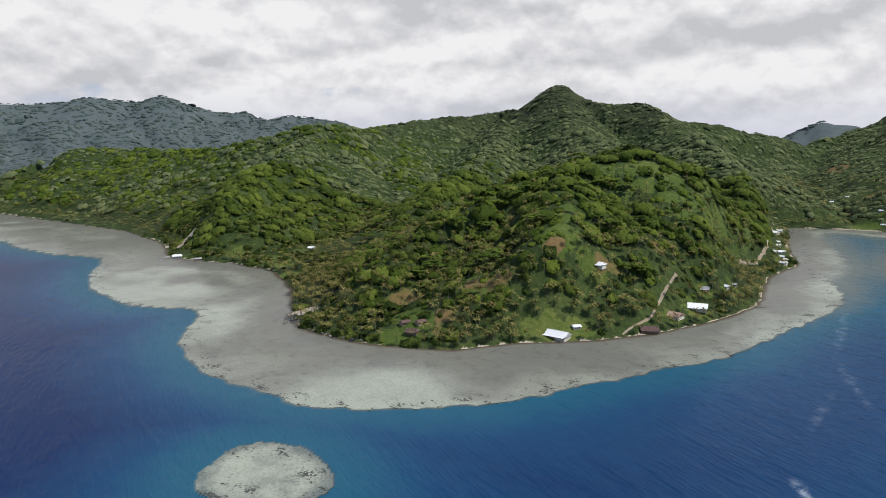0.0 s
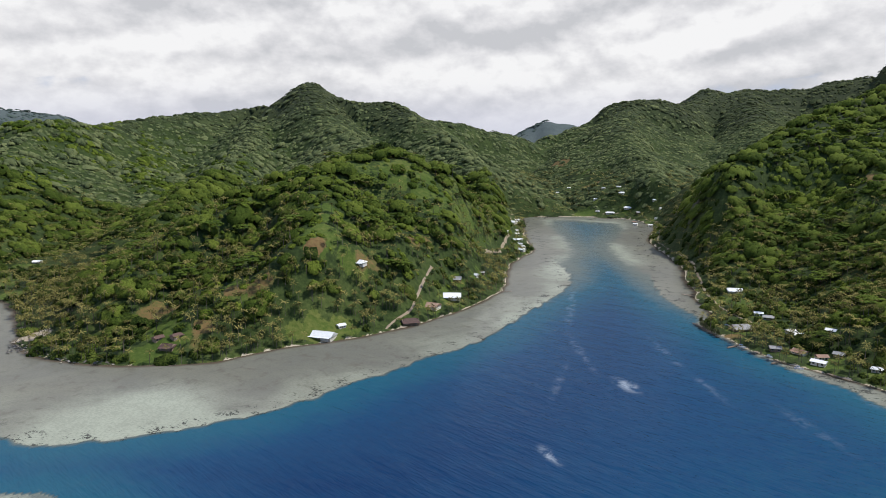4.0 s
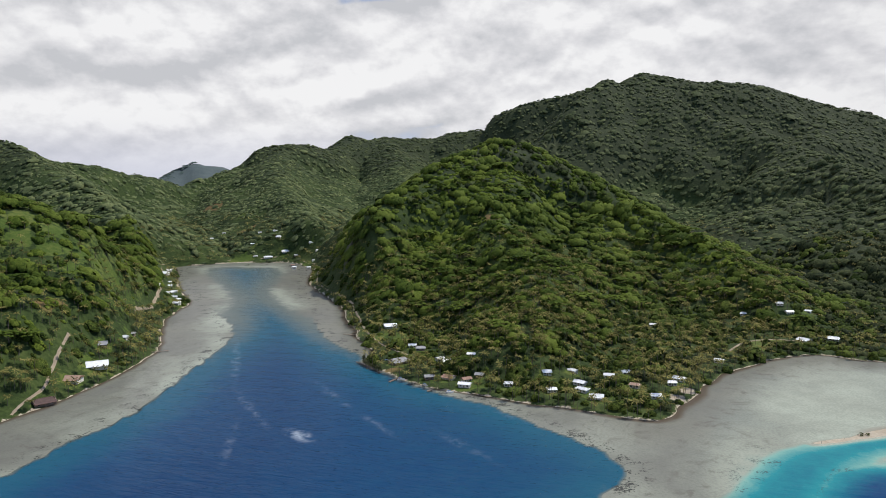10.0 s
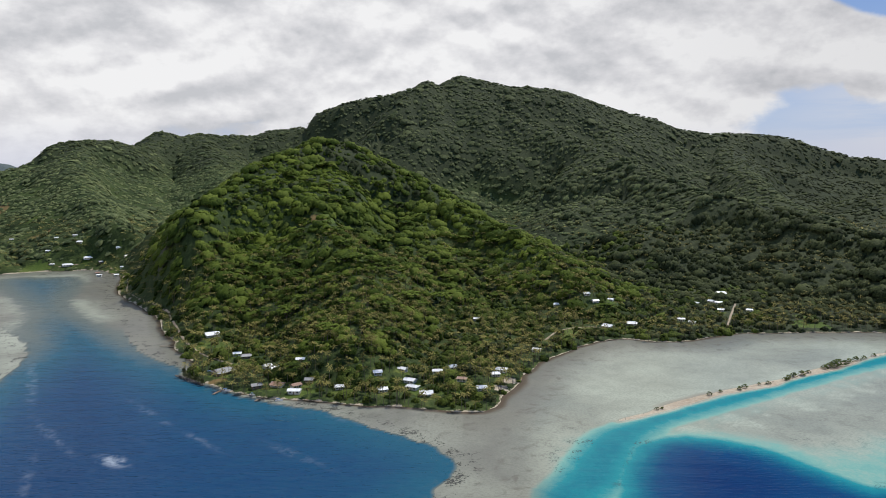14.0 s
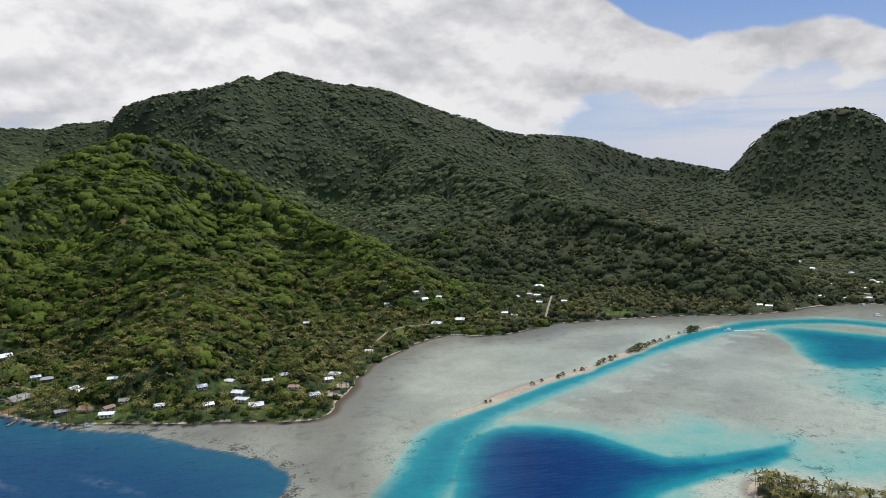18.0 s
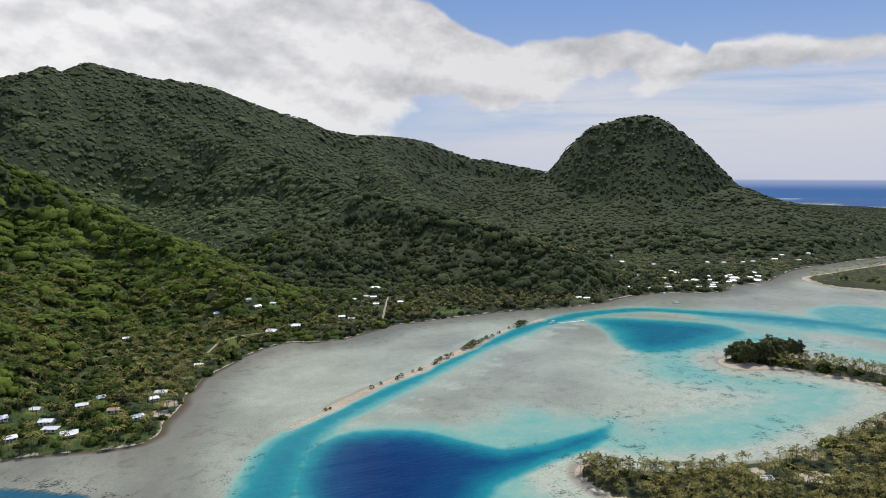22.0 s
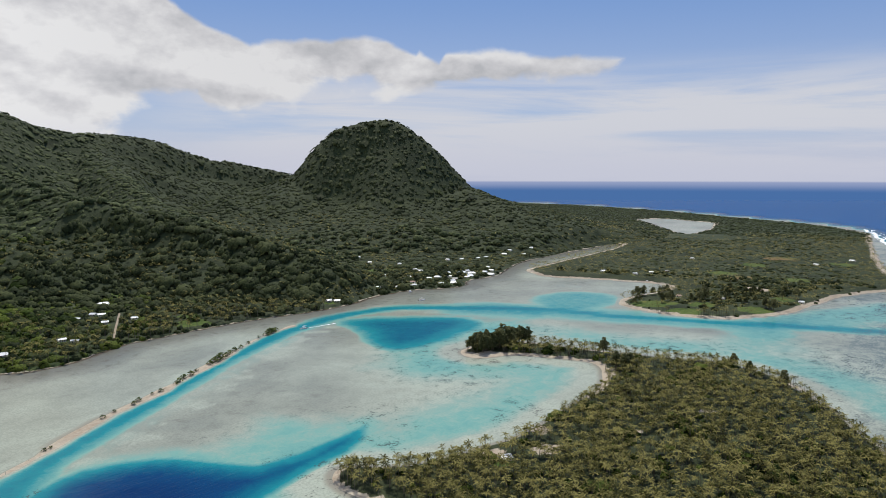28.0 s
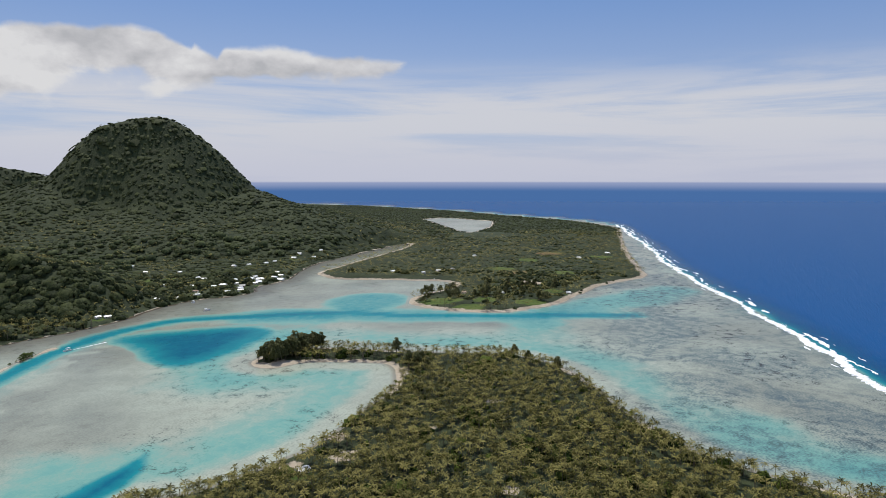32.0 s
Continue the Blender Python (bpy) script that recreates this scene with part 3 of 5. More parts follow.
PALM = leaf_mat("palm_fronds", (0.007, 0.009, 0.003), (0.045, 0.046, 0.012), (0.250, 0.222, 0.074), 0.5, 0.08, 0.25, 0.3)
LONE_PALM = leaf_mat("tall_palm_fronds", (0.010, 0.016, 0.003), (0.046, 0.056, 0.008), (0.200, 0.195, 0.050), 0.8, 0.08, 0.25, 0.3, True)
BARK = plain_mat("grey_bark", (0.06, 0.05, 0.04), (0.16, 0.135, 0.105), 2.0, 0.9)
FOAM = plain_mat("white_surf", (0.70, 0.74, 0.76), (0.92, 0.93, 0.94), 0.3, 0.8)


# ---------------------------------------------------------------- mesh helpers
def mesh_np(name, v, quads=None, tris=None, mats=(), smooth=True, fields=(), matidx=None):
    me = bpy.data.meshes.new(name)
    me.vertices.add(len(v))
    me.vertices.foreach_set("co", np.asarray(v, np.float32).ravel())
    nq = 0 if quads is None else len(quads)
    nt3 = 0 if tris is None else len(tris)
    idx = np.concatenate([np.asarray(q, np.int32).ravel() for q in (quads, tris) if q is not None and len(q)])
    me.loops.add(len(idx))
    me.loops.foreach_set("vertex_index", idx)
    me.polygons.add(nq + nt3)
    start = np.concatenate([np.arange(nq) * 4, nq * 4 + np.arange(nt3) * 3]).astype(np.int32)
    me.polygons.foreach_set("loop_start", start)
    me.polygons.foreach_set("use_smooth", np.full(nq + nt3, smooth))
    for m in mats:
        me.materials.append(m)
    if matidx is not None:
        me.polygons.foreach_set("material_index", np.asarray(matidx, np.int32))
    for key, val in fields:
        at = me.attributes.new(key, "FLOAT", "POINT")
        at.data.foreach_set("value", np.asarray(val, np.float32))
    me.update(calc_edges=True)
    return me


def polar(az, rad):
    a, r = np.meshgrid(np.radians(az), rad)
    n, k = len(rad), len(az)
    i = np.arange(n - 1)[:, None] * k + np.arange(k - 1)[None, :]
    quads = np.stack([i, i + 1, i + k + 1, i + k], -1).reshape(-1, 4)
    return (-r * np.sin(a)).ravel(), (r * np.cos(a)).ravel(), quads[:, ::-1]


# places kept clear of trees: x, y, radius, what the ground is there
CLEAR = [
    
    (-893, 134, 14, 'lawn'), (-809, 173, 15, 'lawn'), (-1041, 60, 12, 'sand'), (-575, 139, 12, 'sand'), (-856, 171, 26, 'lawn'), (-753, 168, 14, 'lawn'),
    (-1002, 77, 15, 'sand'), (-666, 651, 26, 'lawn'), (-718, 620, 11, 'lawn'), (-235, 636, 15, 'lawn'), (-247, 623, 11, 'lawn'),
    (109, 695, 13, 'lawn'), (27, 508, 7, 'sand'), (35, 530, 6, 'sand'), (-9, 502, 11, 'lawn'), (376, 745, 20, 'lawn'),
]
CLEAR += [
    (-115, 493, 6, 'lawn'), (354, 919, 13, 'lawn'), (-202, 1001, 11, 'lawn'), (-101, 903, 10, 'lawn'), (-194, 520, 8, 'soil'), (343, 235, 9, 'sand'), (482, 424, 13, 'sand'), (501, 408, 9, 'sand'),
    (477, 190, 5, 'sand'), (850, 410, 26, 'lawn'), (824, 358, 24, 'lawn'), (894, 295, 24, 'lawn'), (883, 357, 18, 'lawn'), (1168, 409, 26, 'soil'), (1058, 347, 20, 'sand'), (1000, 293, 16, 'lawn'), (1493, 442, 30, 'soil'), (1200, 450, 24, 'lawn'), (1196, 328, 22, 'lawn'),
    (407, 209, 5, 'sand'), (341, 128, 7, 'sand'), (371, 257, 6, 'sand'), (318, 257, 7, 'sand'), (1352, 449, 24, 'lawn'), (1473, 325, 24, 'lawn'),
    (-662, 1034, 30, 'lawn'), (-744, 1151, 22, 'lawn'), (-596, 1135, 20, 'lawn'), (-1051, 1512, 24, 'soil'),
]
CLEAR += [
    (-517, 202, 8, 'soil'), (-520, 214, 9, 'soil'), (-512, 223, 7, 'soil'), (-488, 240, 7, 'soil'), (-481, 255, 9, 'soil'), (-472, 267, 9, 'soil'), (-465, 276, 7, 'soil'), (-466, 201, 16, 'lawn'),
    (-463, 188, 14, 'lawn'), (-467, 178, 12, 'lawn'), (-459, 219, 9, 'soil'), (-449, 209, 6, 'soil'), (-416, 294, 15, 'lawn'), (-414, 313, 12, 'lawn'), (-428, 296, 9, 'lawn'), (-428, 281, 10, 'lawn'),
    (-502, 363, 11, 'lawn'), (-520, 378, 10, 'lawn'), (-481, 342, 14, 'lawn'), (-465, 326, 8, 'soil'), (-461, 317, 6, 'soil'), (-455, 363, 6, 'soil'), (-452, 375, 6, 'soil'), (-468, 438, 8, 'soil'),
    (-473, 456, 6, 'soil'), (-583, 504, 11, 'lawn'), (-556, 500, 11, 'lawn'), (-585, 417, 10, 'lawn'), (-552, 531, 10, 'lawn'), (-834, 189, 14, 'lawn'), (-871, 176, 16, 'lawn'), (-899, 216, 12, 'lawn'),
    (-191, 929, 15, 'lawn'), (-201, 922, 12, 'soil'), (115, 700, 14, 'lawn'), (101, 679, 11, 'lawn'), (126, 713, 10, 'lawn'), (377, 753, 12, 'lawn'), (381, 736, 12, 'lawn'), (371, 943, 12, 'lawn'),
    (-226, 629, 10, 'lawn'), (-238, 624, 9, 'lawn'), (387, 783, 13, 'lawn'), (381, 743, 12, 'lawn'), (364, 930, 13, 'lawn'), (835, 892, 18, 'lawn'), (794, 906, 16, 'lawn'), (-839, 1321, 20, 'soil'),
    (-898, 1404, 14, 'lawn'),
]
CLEAR += [(-537, 510, 11, 'lawn'), (-528, 533, 11, 'lawn'), (-522, 551, 11, 'lawn'), (-508, 499, 11, 'lawn'), (-531, 582, 10, 'lawn'), (-577, 522, 11, 'lawn'), (-477, 261, 16, 'lawn'), (-505, 227, 13, 'lawn'), (-468, 328, 14, 'lawn'), (-487, 200, 15, 'lawn'), (-454, 350, 10, 'lawn')]
ROADS = [[(-447, 441), (-438, 423), (-428, 407), (-421, 394), (-411, 380), (-406, 353), (-400, 343)], [(-509, 586), (-541, 655), (-574, 710), (-626, 777), (-709, 882), (-795, 986), (-827, 1040)],
         [(-768, 1141), (-647, 1195), (-550, 1096), (-467, 920), (-346, 775), (-272, 646), (-240, 602), (-211, 576), (-188, 558)],
         [(79, 662), (94, 697), (111, 714), (132, 722), (160, 717)], [(335, 848), (300, 773), (279, 725)]]
# houses: x, y, length, roof
HOUSES = [
    
    (-906, 231, 11.4, 'w'), (-557, 714, 15.3, 'w'),
    (-718, 894, 21, 'w'), (-596, 729, 10.0, 'w'), (-595, 747, 8.7, 'w'), (-771, 973, 14.5, 'w'), (-935, 61, 14.4, 'w'),
    (-898, 83, 9.7, 'g'), (-699, 1175, 21, 'w'), (-700, 1219, 12.0, 'w'), (-674, 1197, 17.7, 'w'), (-644, 1189, 13.6, 'g'), (-596, 1089, 8.9, 'w'),
    (-570, 1093, 7.9, 'w'),
]
HOUSES += [
    (-894, 1273, 7.8, 'w'), (-886, 1307, 7.9, 'w'), (-251, 661, 15.7, 'w'), (-197, 540, 19.7, 'g'), (-203, 593, 8.1, 'w'), (-192, 584, 9.9, 'g'),
    (-42, 516, 10.2, 'w'), (-39, 501, 10.8, 'w'), (-28, 488, 11.4, 'w'), (-22, 541, 8.9, 'w'), (-9, 554, 6.5, 'w'), (-50, 537, 8.8, 'w'),
    (-94, 499, 6.7, 'w'), (-133, 540, 7.7, 'w'), (-155, 546, 11.1, 'w'), (-164, 552, 6.5, 'w'), (-126, 491, 10.9, 'w'), (-119, 510, 6.9, 'g'),
    (-128, 503, 8.6, 't'), (-143, 506, 11.3, 't'), (-158, 502, 8.7, 'g'), (31, 552, 10.8, 'w'), (25, 539, 8.0, 'w'), (66, 618, 8.0, 'w'),
    (13, 736, 8.1, 'w'),
]
HOUSES += [
    (-68, 520, 6.5, 'w'), (180, 731, 12.0, 'w'), (152, 719, 12.9, 'w'), (150, 783, 8.8, 'w'), (143, 798, 7.6, 'w'), (338, 904, 15.1, 'w'),
    (313, 844, 9.9, 'w'), (306, 851, 7.1, 'w'), (283, 838, 8.3, 'w'), (301, 804, 8.1, 'w'), (335, 806, 8.3, 'w'), (239, 753, 8.8, 'w'),
    (247, 740, 6.5, 'w'), (107, 796, 6.5, 'w'), (171, 800, 6.5, 'w'), (563, 734, 7.3, 'w'), (572, 728, 8.8, 'w'), (768, 850, 9.0, 'w'),
    (788, 806, 10.7, 'w'), (855, 862, 7.7, 'w'), (822, 776, 12.5, 'w'), (851, 845, 9.5, 'w'), (778, 728, 7.6, 'w'), (890, 783, 18.8, 'w'),
    (897, 767, 16.8, 'w'),
]
HOUSES += [
    (918, 740, 13.1, 'w'), (1187, 866, 9.3, 'w'), (1149, 889, 11.5, 'w'), (886, 1134, 12.0, 'w'), (1174, 894, 10.6, 'w'), (1234, 881, 9.7, 'w'),
    (886, 1053, 8.6, 'w'), (851, 979, 8.1, 'w'), (1005, 920, 8.6, 'w'), (1033, 908, 8.7, 'w'), (1071, 897, 8.9, 'w'), (1097, 897, 9.0, 'w'),
    (887, 936, 8.1, 'w'), (1074, 610, 13.8, 'w'), (1080, 554, 8.7, 'w'), (1114, 540, 9.9, 'w'), (938, 355, 14.4, 'w'), (987, 266, 8.2, 'w'),
    (1540, 323, 12.7, 'w'), (1363, 573, 9.5, 'w'), (1423, 359, 9.4, 'w'), (1147, 527, 8.1, 'g'), (916, 404, 8.0, 't'), (313, 245, 8.0, 'w'),
]
HOUSES += [(x, y, w, c) for x, y, w, c in (
    (799, 721, 11, 'w'), (813, 735, 9, 'w'), (832, 747, 10, 'g'), (861, 746, 9, 'w'), (875, 752, 12, 'w'), (843, 769, 8, 'w'), (870, 796, 9, 'w'), (911, 789, 9, 'w'),
    (801, 776, 8, 'w'), (929, 762, 10, 'w'), (951, 766, 9, 'w'), (739, 749, 9, 'w'), (710, 754, 8, 'w'), (756, 768, 9, 't'), (677, 761, 8, 'w'), (977, 795, 8, 'w'))]
HOUSES += [(x, y, w, c) for x, y, w, c in (
    (-723, 1169, 10, 'w'), (-747, 1197, 9, 'w'), (-723, 1245, 9, 'w'), (-612, 1113, 8, 't'), (-619, 1202, 11, 'w'), (-595, 1180, 9, 'w'), (-765, 1255, 8, 'w'), (-585, 1145, 8, 'w'),
    (-576, 737, 11, 'w'), (-567, 732, 8, 'w'), (-609, 773, 9, 'w'), (-618, 791, 9, 'w'), (-644, 815, 8, 'w'), (-674, 852, 9, 'w'), (13, 502, 9, 'w'), (-2, 522, 9, 't'), (-61, 495, 8, 'w'))]
HOUSES += [
    (-416, 294, 23.0, 'w'), (-454, 361, 13.0, 'w'), (-422, 440, 24.0, 'w'), (-400, 370, 22.0, 'b'), (-415, 409, 18.0, 't'), (-474, 193, 12.0, 'b'),
    (-464, 202, 12.0, 'b'), (-459, 193, 15.0, 'b'), (-447, 501, 9.0, 'w'), (-454, 519, 8.0, 'g'), (-444, 471, 12.0, 'g'), (-418, 313, 7.0, 'w'),
]
HOUSES = [(x, y, max(6.0, w * (0.62 if c == 'b' else 0.80)), c) for x, y, w, c in HOUSES]
# Yards, moved 4 m towards the camera to keep the roofs in view.
CLEAR += [(x - 4 * x / math.hypot(x, y), y - 4 * y / math.hypot(x, y), 0.5 * w + 4.5, 'yard') for x, y, w, c in HOUSES]


def ground_fields(x, y, main, land, z):
    ragged = 0.55 + 0.9 * fbm(x, y, 13, 3, 97)
    land = np.where((main < 0) & (x > 690), land * 0.42, np.where((main < 0) & (x > 515) & (y < 300), land * 0.55, land))
    gate = np.clip(step(0.48, 0.6, fbm(x, y, 70, 2, 72)) + step(320, 350, y) + (x > 700), 0, 1)
    sand = step(6, 2.5, land) * step(-40, -10, land) * (main < 0) * gate
    sand = np.maximum(sand, 0.5 * step(2.5, 1.0, land) * step(-10, -3, land) * step(0.55, 0.65, fbm(x, y, 45, 2, 71)))
    sand = np.maximum(sand, step(9, 4, land) * step(-40, -10, land) * step(110, 75, np.hypot(x - 495, y - 363)))
    soil = 0.50 * step(3, 1, land) * step(-10, -3, land) * (main > -20)
    front = step(-420, -480, x) * step(-860, -760, x) * step(760, 660, y) + step(-360, -280, x) * step(80, 20, x) * step(1150, 950, y)
    lawn = 0.50 * step(10, 30, z) * np.clip(front, 0, 1) * step(0.36, 0.52, fbm(x, y, 120, 3, 61))
    for cx, cy, r, what in CLEAR:
        d = np.hypot(x - cx, y - cy) / r * ragged
        w = step(1.15, 0.75, d)
        if what == "lawn":
            lawn = np.maximum(lawn, w)
        elif what == "yard":
            lawn = np.maximum(lawn, w * (0.40 + 0.6 * fbm(x, y, 9, 2, 77)))
        elif what == "soil":
            soil = np.maximum(soil, w)
        elif what == "sand":
            sand = np.maximum(sand, w)
    # Mask for the shade-dark floor of the islet groves.
    shaded_floor = ((main < 0) & (land > 4)) * 1.0
    # Includes masks for the mountain shade and distance haze in the ground colour.
    return [("sand", sand), ("lawn", lawn), ("soil", soil), ("shaded_floor", shaded_floor), ("shade_haze", np.maximum(step(-60, 60, z + 90 * (fbm(x, y, 120, 3, 67) - 0.5) - 200 + 60 * step(-600, -100, x)), step(60, 260, x + 420 * (fbm(x, y, 150, 3, 68) - 0.5)))), ("far_haze", step(2350, 2700, np.hypot(x, y)) * (x < -900) * step(-1000, -1500, x - 0.3 * np.maximum(y - 3000, 0)))]


def build_ground():
    az = np.concatenate([np.arange(-101, 101.01, 0.36), np.arange(104, 259.1, 3.1)])
    rad = np.concatenate([[0.001, 60, 120], np.exp(np.arange(math.log(170), math.log(620), 0.013)), np.exp(np.arange(math.log(620), math.log(2800), 0.0095)), np.exp(np.arange(math.log(2800), math.log(4990), 0.012)), [4990, 6500, 9000]])
    x, y, q = polar(az, rad)
    main, land = coast(x, y)
    z = height(x, y, main, land)
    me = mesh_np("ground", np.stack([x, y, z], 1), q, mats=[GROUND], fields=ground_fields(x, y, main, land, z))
    tagged(new("ground", me), "volcanic island and low coral islets covered in scrub, sand and soil", "ground", kind="structure")


# pale wind slicks and foam on the bay: x, y, half length, half width, turn
SLICKS = [(-177, 257, 13, 4, 2.68, 1.0), (-200, 369, 18, 7, 2.57, 0.9),
          (-340, 514, 97, 5, -1.01, 0.30), (-258, 406, 58, 4, -0.77, 0.26), (-214, 447, 49, 4, -0.76, 0.24), (-160, 399, 33, 4, -0.70, 0.22), (-98, 381, 41, 5, -0.67, 0.20), (-235, 347, 47, 4, 2.05, 0.18), (-83, 441, 62, 4, -0.55, 0.14)]


def sea_depth(x, y, main, land):
    out = -land
    n = fbm(x, y, 120, 3, 31)
    wob = (fbm(x, y, 40, 3, 41) - 0.5) * 10
    d = 0.06 + 0.60 * step(-2, 17, out) + 0.35 * (n - 0.4)
    east = step(15, 60, x)
    fine = (fbm(x, y, 11, 3, 43) - 0.5) * 7
    bay = signed(x, y, BAY) + wob * 0.8 + fine
    bay = np.minimum(bay, -(signed(x, y, BOMMIE) + fine * 0.7))
    # Eased eastward and at the head: shallows, and sky reflection put into the depth.
    d = np.maximum(d, (step(-2.5, 1.5, bay) * 6 + step(1, 50, bay) * 7 + step(15, 130, bay) * (4 + 34 * step(-60, -420, x + 0.3 * (y - 150)))) * (1 - 0.88 * step(420, 800, y)))
    rock = signed(x, y, BOMMIE) + fine * 0.7
    d = np.where(rock > -1, 0.75 + 0.9 * fbm(x, y, 14, 3, 44) + 0.5 * step(8, 0, rock), d)
    basin = signed(x, y, BASIN) + wob
    d = np.maximum(d, step(-8, 7, basin) * 4.5 + step(4, 22, basin) * 10 + step(18, 45, basin) * 16)
    pool = signed(x, y, POOL) + wob * 1.2
    d = np.maximum(d, step(-14, 10, pool) * 3.4 + step(4, 40, pool) * 4.2)
    d = np.maximum(d, step(-34, 16, signed(x, y, REACH) + 1.6 * wob) * 3.0)
    cd = line_dist(x, y, CHANNEL) + wob * 0.5 - 4 * step(160, 60, x)
    d = np.maximum(d, step(23, 5, cd) * 3.2 + step(9, 0, cd) * 1.6)
    d = np.maximum(d, east * step(95, 10, line_dist(x, y, WIDE_REACH) + 2 * wob) * 2.2)
    ocean = signed(x, y, OCEAN) + wob
    islet = -signed(x, y, MOTU)
    halo = np.maximum(0.65 * step(48, 15, cd + 0.3 * wob), step(38, 3, -basin))
    halo = np.maximum(halo, step(135, 30, islet) * step(2, 25, islet) * 1.1)
    halo = np.maximum(halo, step(500, 640, x) * step(330, 230, y) * step(150, 330, -ocean) * 0.9)
    halo = halo * (0.55 + 0.9 * fbm(x, y, 60, 3, 33)) + 0.5 * step(0.5, 0.66, fbm(x, y, 130, 3, 36)) * step(430, 330, y - 0.45 * x + 60)
    d = np.maximum(d, d + east * 1.25 * halo * step(3, 40, out))
    d = np.maximum(d, step(-5, 25, ocean) * 14 + step(20, 250, ocean) * 30)
    d = np.where(out < 6, d * step(-1, 6, out), d)
    coral = step(330, 700, x) * step(330, 180, y) * step(90, 0, -ocean - 200) * 1.0
    coral = np.maximum(coral, 0.75 * step(60, 25, np.abs(basin)) * (bay < -10))
    coral = np.maximum(coral, 0.7 * step(80, 20, np.abs(signed(x, y, MOTU) + 45)) * (y > 240))
    coral = coral * step(0.44, 0.58, fbm(x, y, 55, 3, 49))
    coral = np.maximum(coral, 1.0 * step(15, 4, np.abs(bay + 5)))
    aqua = np.maximum(east * np.clip(0.15 + 0.95 * fbm(x, y, 75, 3, 48) + 0.35 * step(150, 60, islet) * step(0.2, 0.5, n), 0, 1), 0.75 * step(18, 60, out) * (x < -150) * step(0.3, 0.6, n))
    aqua = np.maximum(aqua, 0.5 * step(-2, 4, rock))
    aqua = np.maximum(aqua, 0.48 * step(-70, -8, bay) * (x < 60) * (y < 560) * (0.35 + fbm(x, y, 35, 3, 46)))
    aqua = np.maximum(aqua, step(38, 6, line_dist(x, y, SPIT)) * (0.35 + 0.8 * fbm(x, y, 30, 3, 47)))
    along = 0.84 * x + 0.54 * y
    bars = fbm(along + 14 * fbm(x, y, 50, 2, 52), 0 * x, 11, 3, 53) * step(85, 30, cd) * step(8, 22, cd) * (y < 0.60 * x + 360)
    pale = step(0.47, 0.60, bars) * east
    between = step(12, 60, out) * step(110, 30, line_dist(x, y, SPIT)) * east * (0.35 + 0.5 * fbm(x, y, 45, 3, 54))
    aqua = np.clip(np.maximum(aqua, np.maximum(0.85 * pale, between)), 0, 1)
    slick = np.zeros(x.shape)
    for cx, cy, ln, wd, tw, amt in SLICKS:
        u, v = (x - cx) * math.cos(tw) + (y - cy) * math.sin(tw), -(x - cx) * math.sin(tw) + (y - cy) * math.cos(tw)
        slick = np.maximum(slick, amt * step(1.1, 0.2, np.hypot(u / ln, v / wd)))
    reef = step(-330, -130, ocean) * step(8, -2, ocean) * (x > 300) * (land < 0)
    return d, coral * (d < 4), aqua * np.maximum(step(10, 55, -main), x < 0), slick, east * step(6, 50, -main), step(0, 70, ocean), reef


def build_water():
    az = np.concatenate([np.arange(-101, 101.01, 0.25), np.arange(104, 259.1, 3.1)])
    inv = np.arange(1 / 200, 1 / 5000, -3.6 / (160 * 1205))
    rad = np.concatenate([[0.001, 50, 100, 150, 180], 1 / inv, [5600, 7000, 9000]])
    x, y, q = polar(az, rad)
    main, land = coast(x, y)
    d, coral, aqua, slick, east, ocean, reef = sea_depth(x, y, main, land)
    keep = land[q].min(1) < 12
    q = q[keep]
    used, q = np.unique(q, return_inverse=True)
    q = q.reshape(-1, 4)
    x, y, d, coral, aqua, slick, east, ocean, reef = (k[used] for k in (x, y, d, coral, aqua, slick, east, ocean, reef))
    me = mesh_np("water", np.stack([x, y, 0 * x], 1), q, mats=[WATER], fields=[("depth", d), ("coral", coral), ("aqua", aqua), ("slick", slick), ("clear", east), ("ocean", ocean), ("reef", reef)])
    tagged(new("water", me), "lagoon water from pale sandy shallows and turquoise channels to deep blue", "water", kind="structure")


# ---------------------------------------------------------------- plants
def crown_shape(seed, flat=0.55):
    """A lumpy crown, open below: vertices and triangles, radius 1."""
    rng = np.random.RandomState(seed)
    v, rings = [(0, 0, 1.0)], [5, 8, 10]
    for k, n in enumerate(rings):
        el = radians((55, 20, -18)[k])
        for i in range(n):
            a = 2 * math.pi * (i + 0.5 * (k % 2) + rng.uniform(-0.25, 0.25)) / n
            s = rng.uniform(0.66, 1.22)
            v.append((math.cos(a) * math.cos(el) * s, math.sin(a) * math.cos(el) * s, math.sin(el) * s))
    v = np.array(v)
    v[:, 2] *= flat
    t = [(0, 1 + i, 1 + (i + 1) % 5) for i in range(5)]
    a0, n0 = 1, 5
    for n in rings[1:]:
        b0 = a0 + n0
        i = j = 0
        while i < n0 or j < n:
            if j * n0 <= i * n and j < n or i >= n0:
                t.append((a0 + i % n0, b0 + j % n, b0 + (j + 1) % n))
                j += 1
            else:
                t.append((a0 + i % n0, b0 + j % n, a0 + (i + 1) % n0))
                i += 1
        a0, n0 = b0, n
    return v, np.array(t)


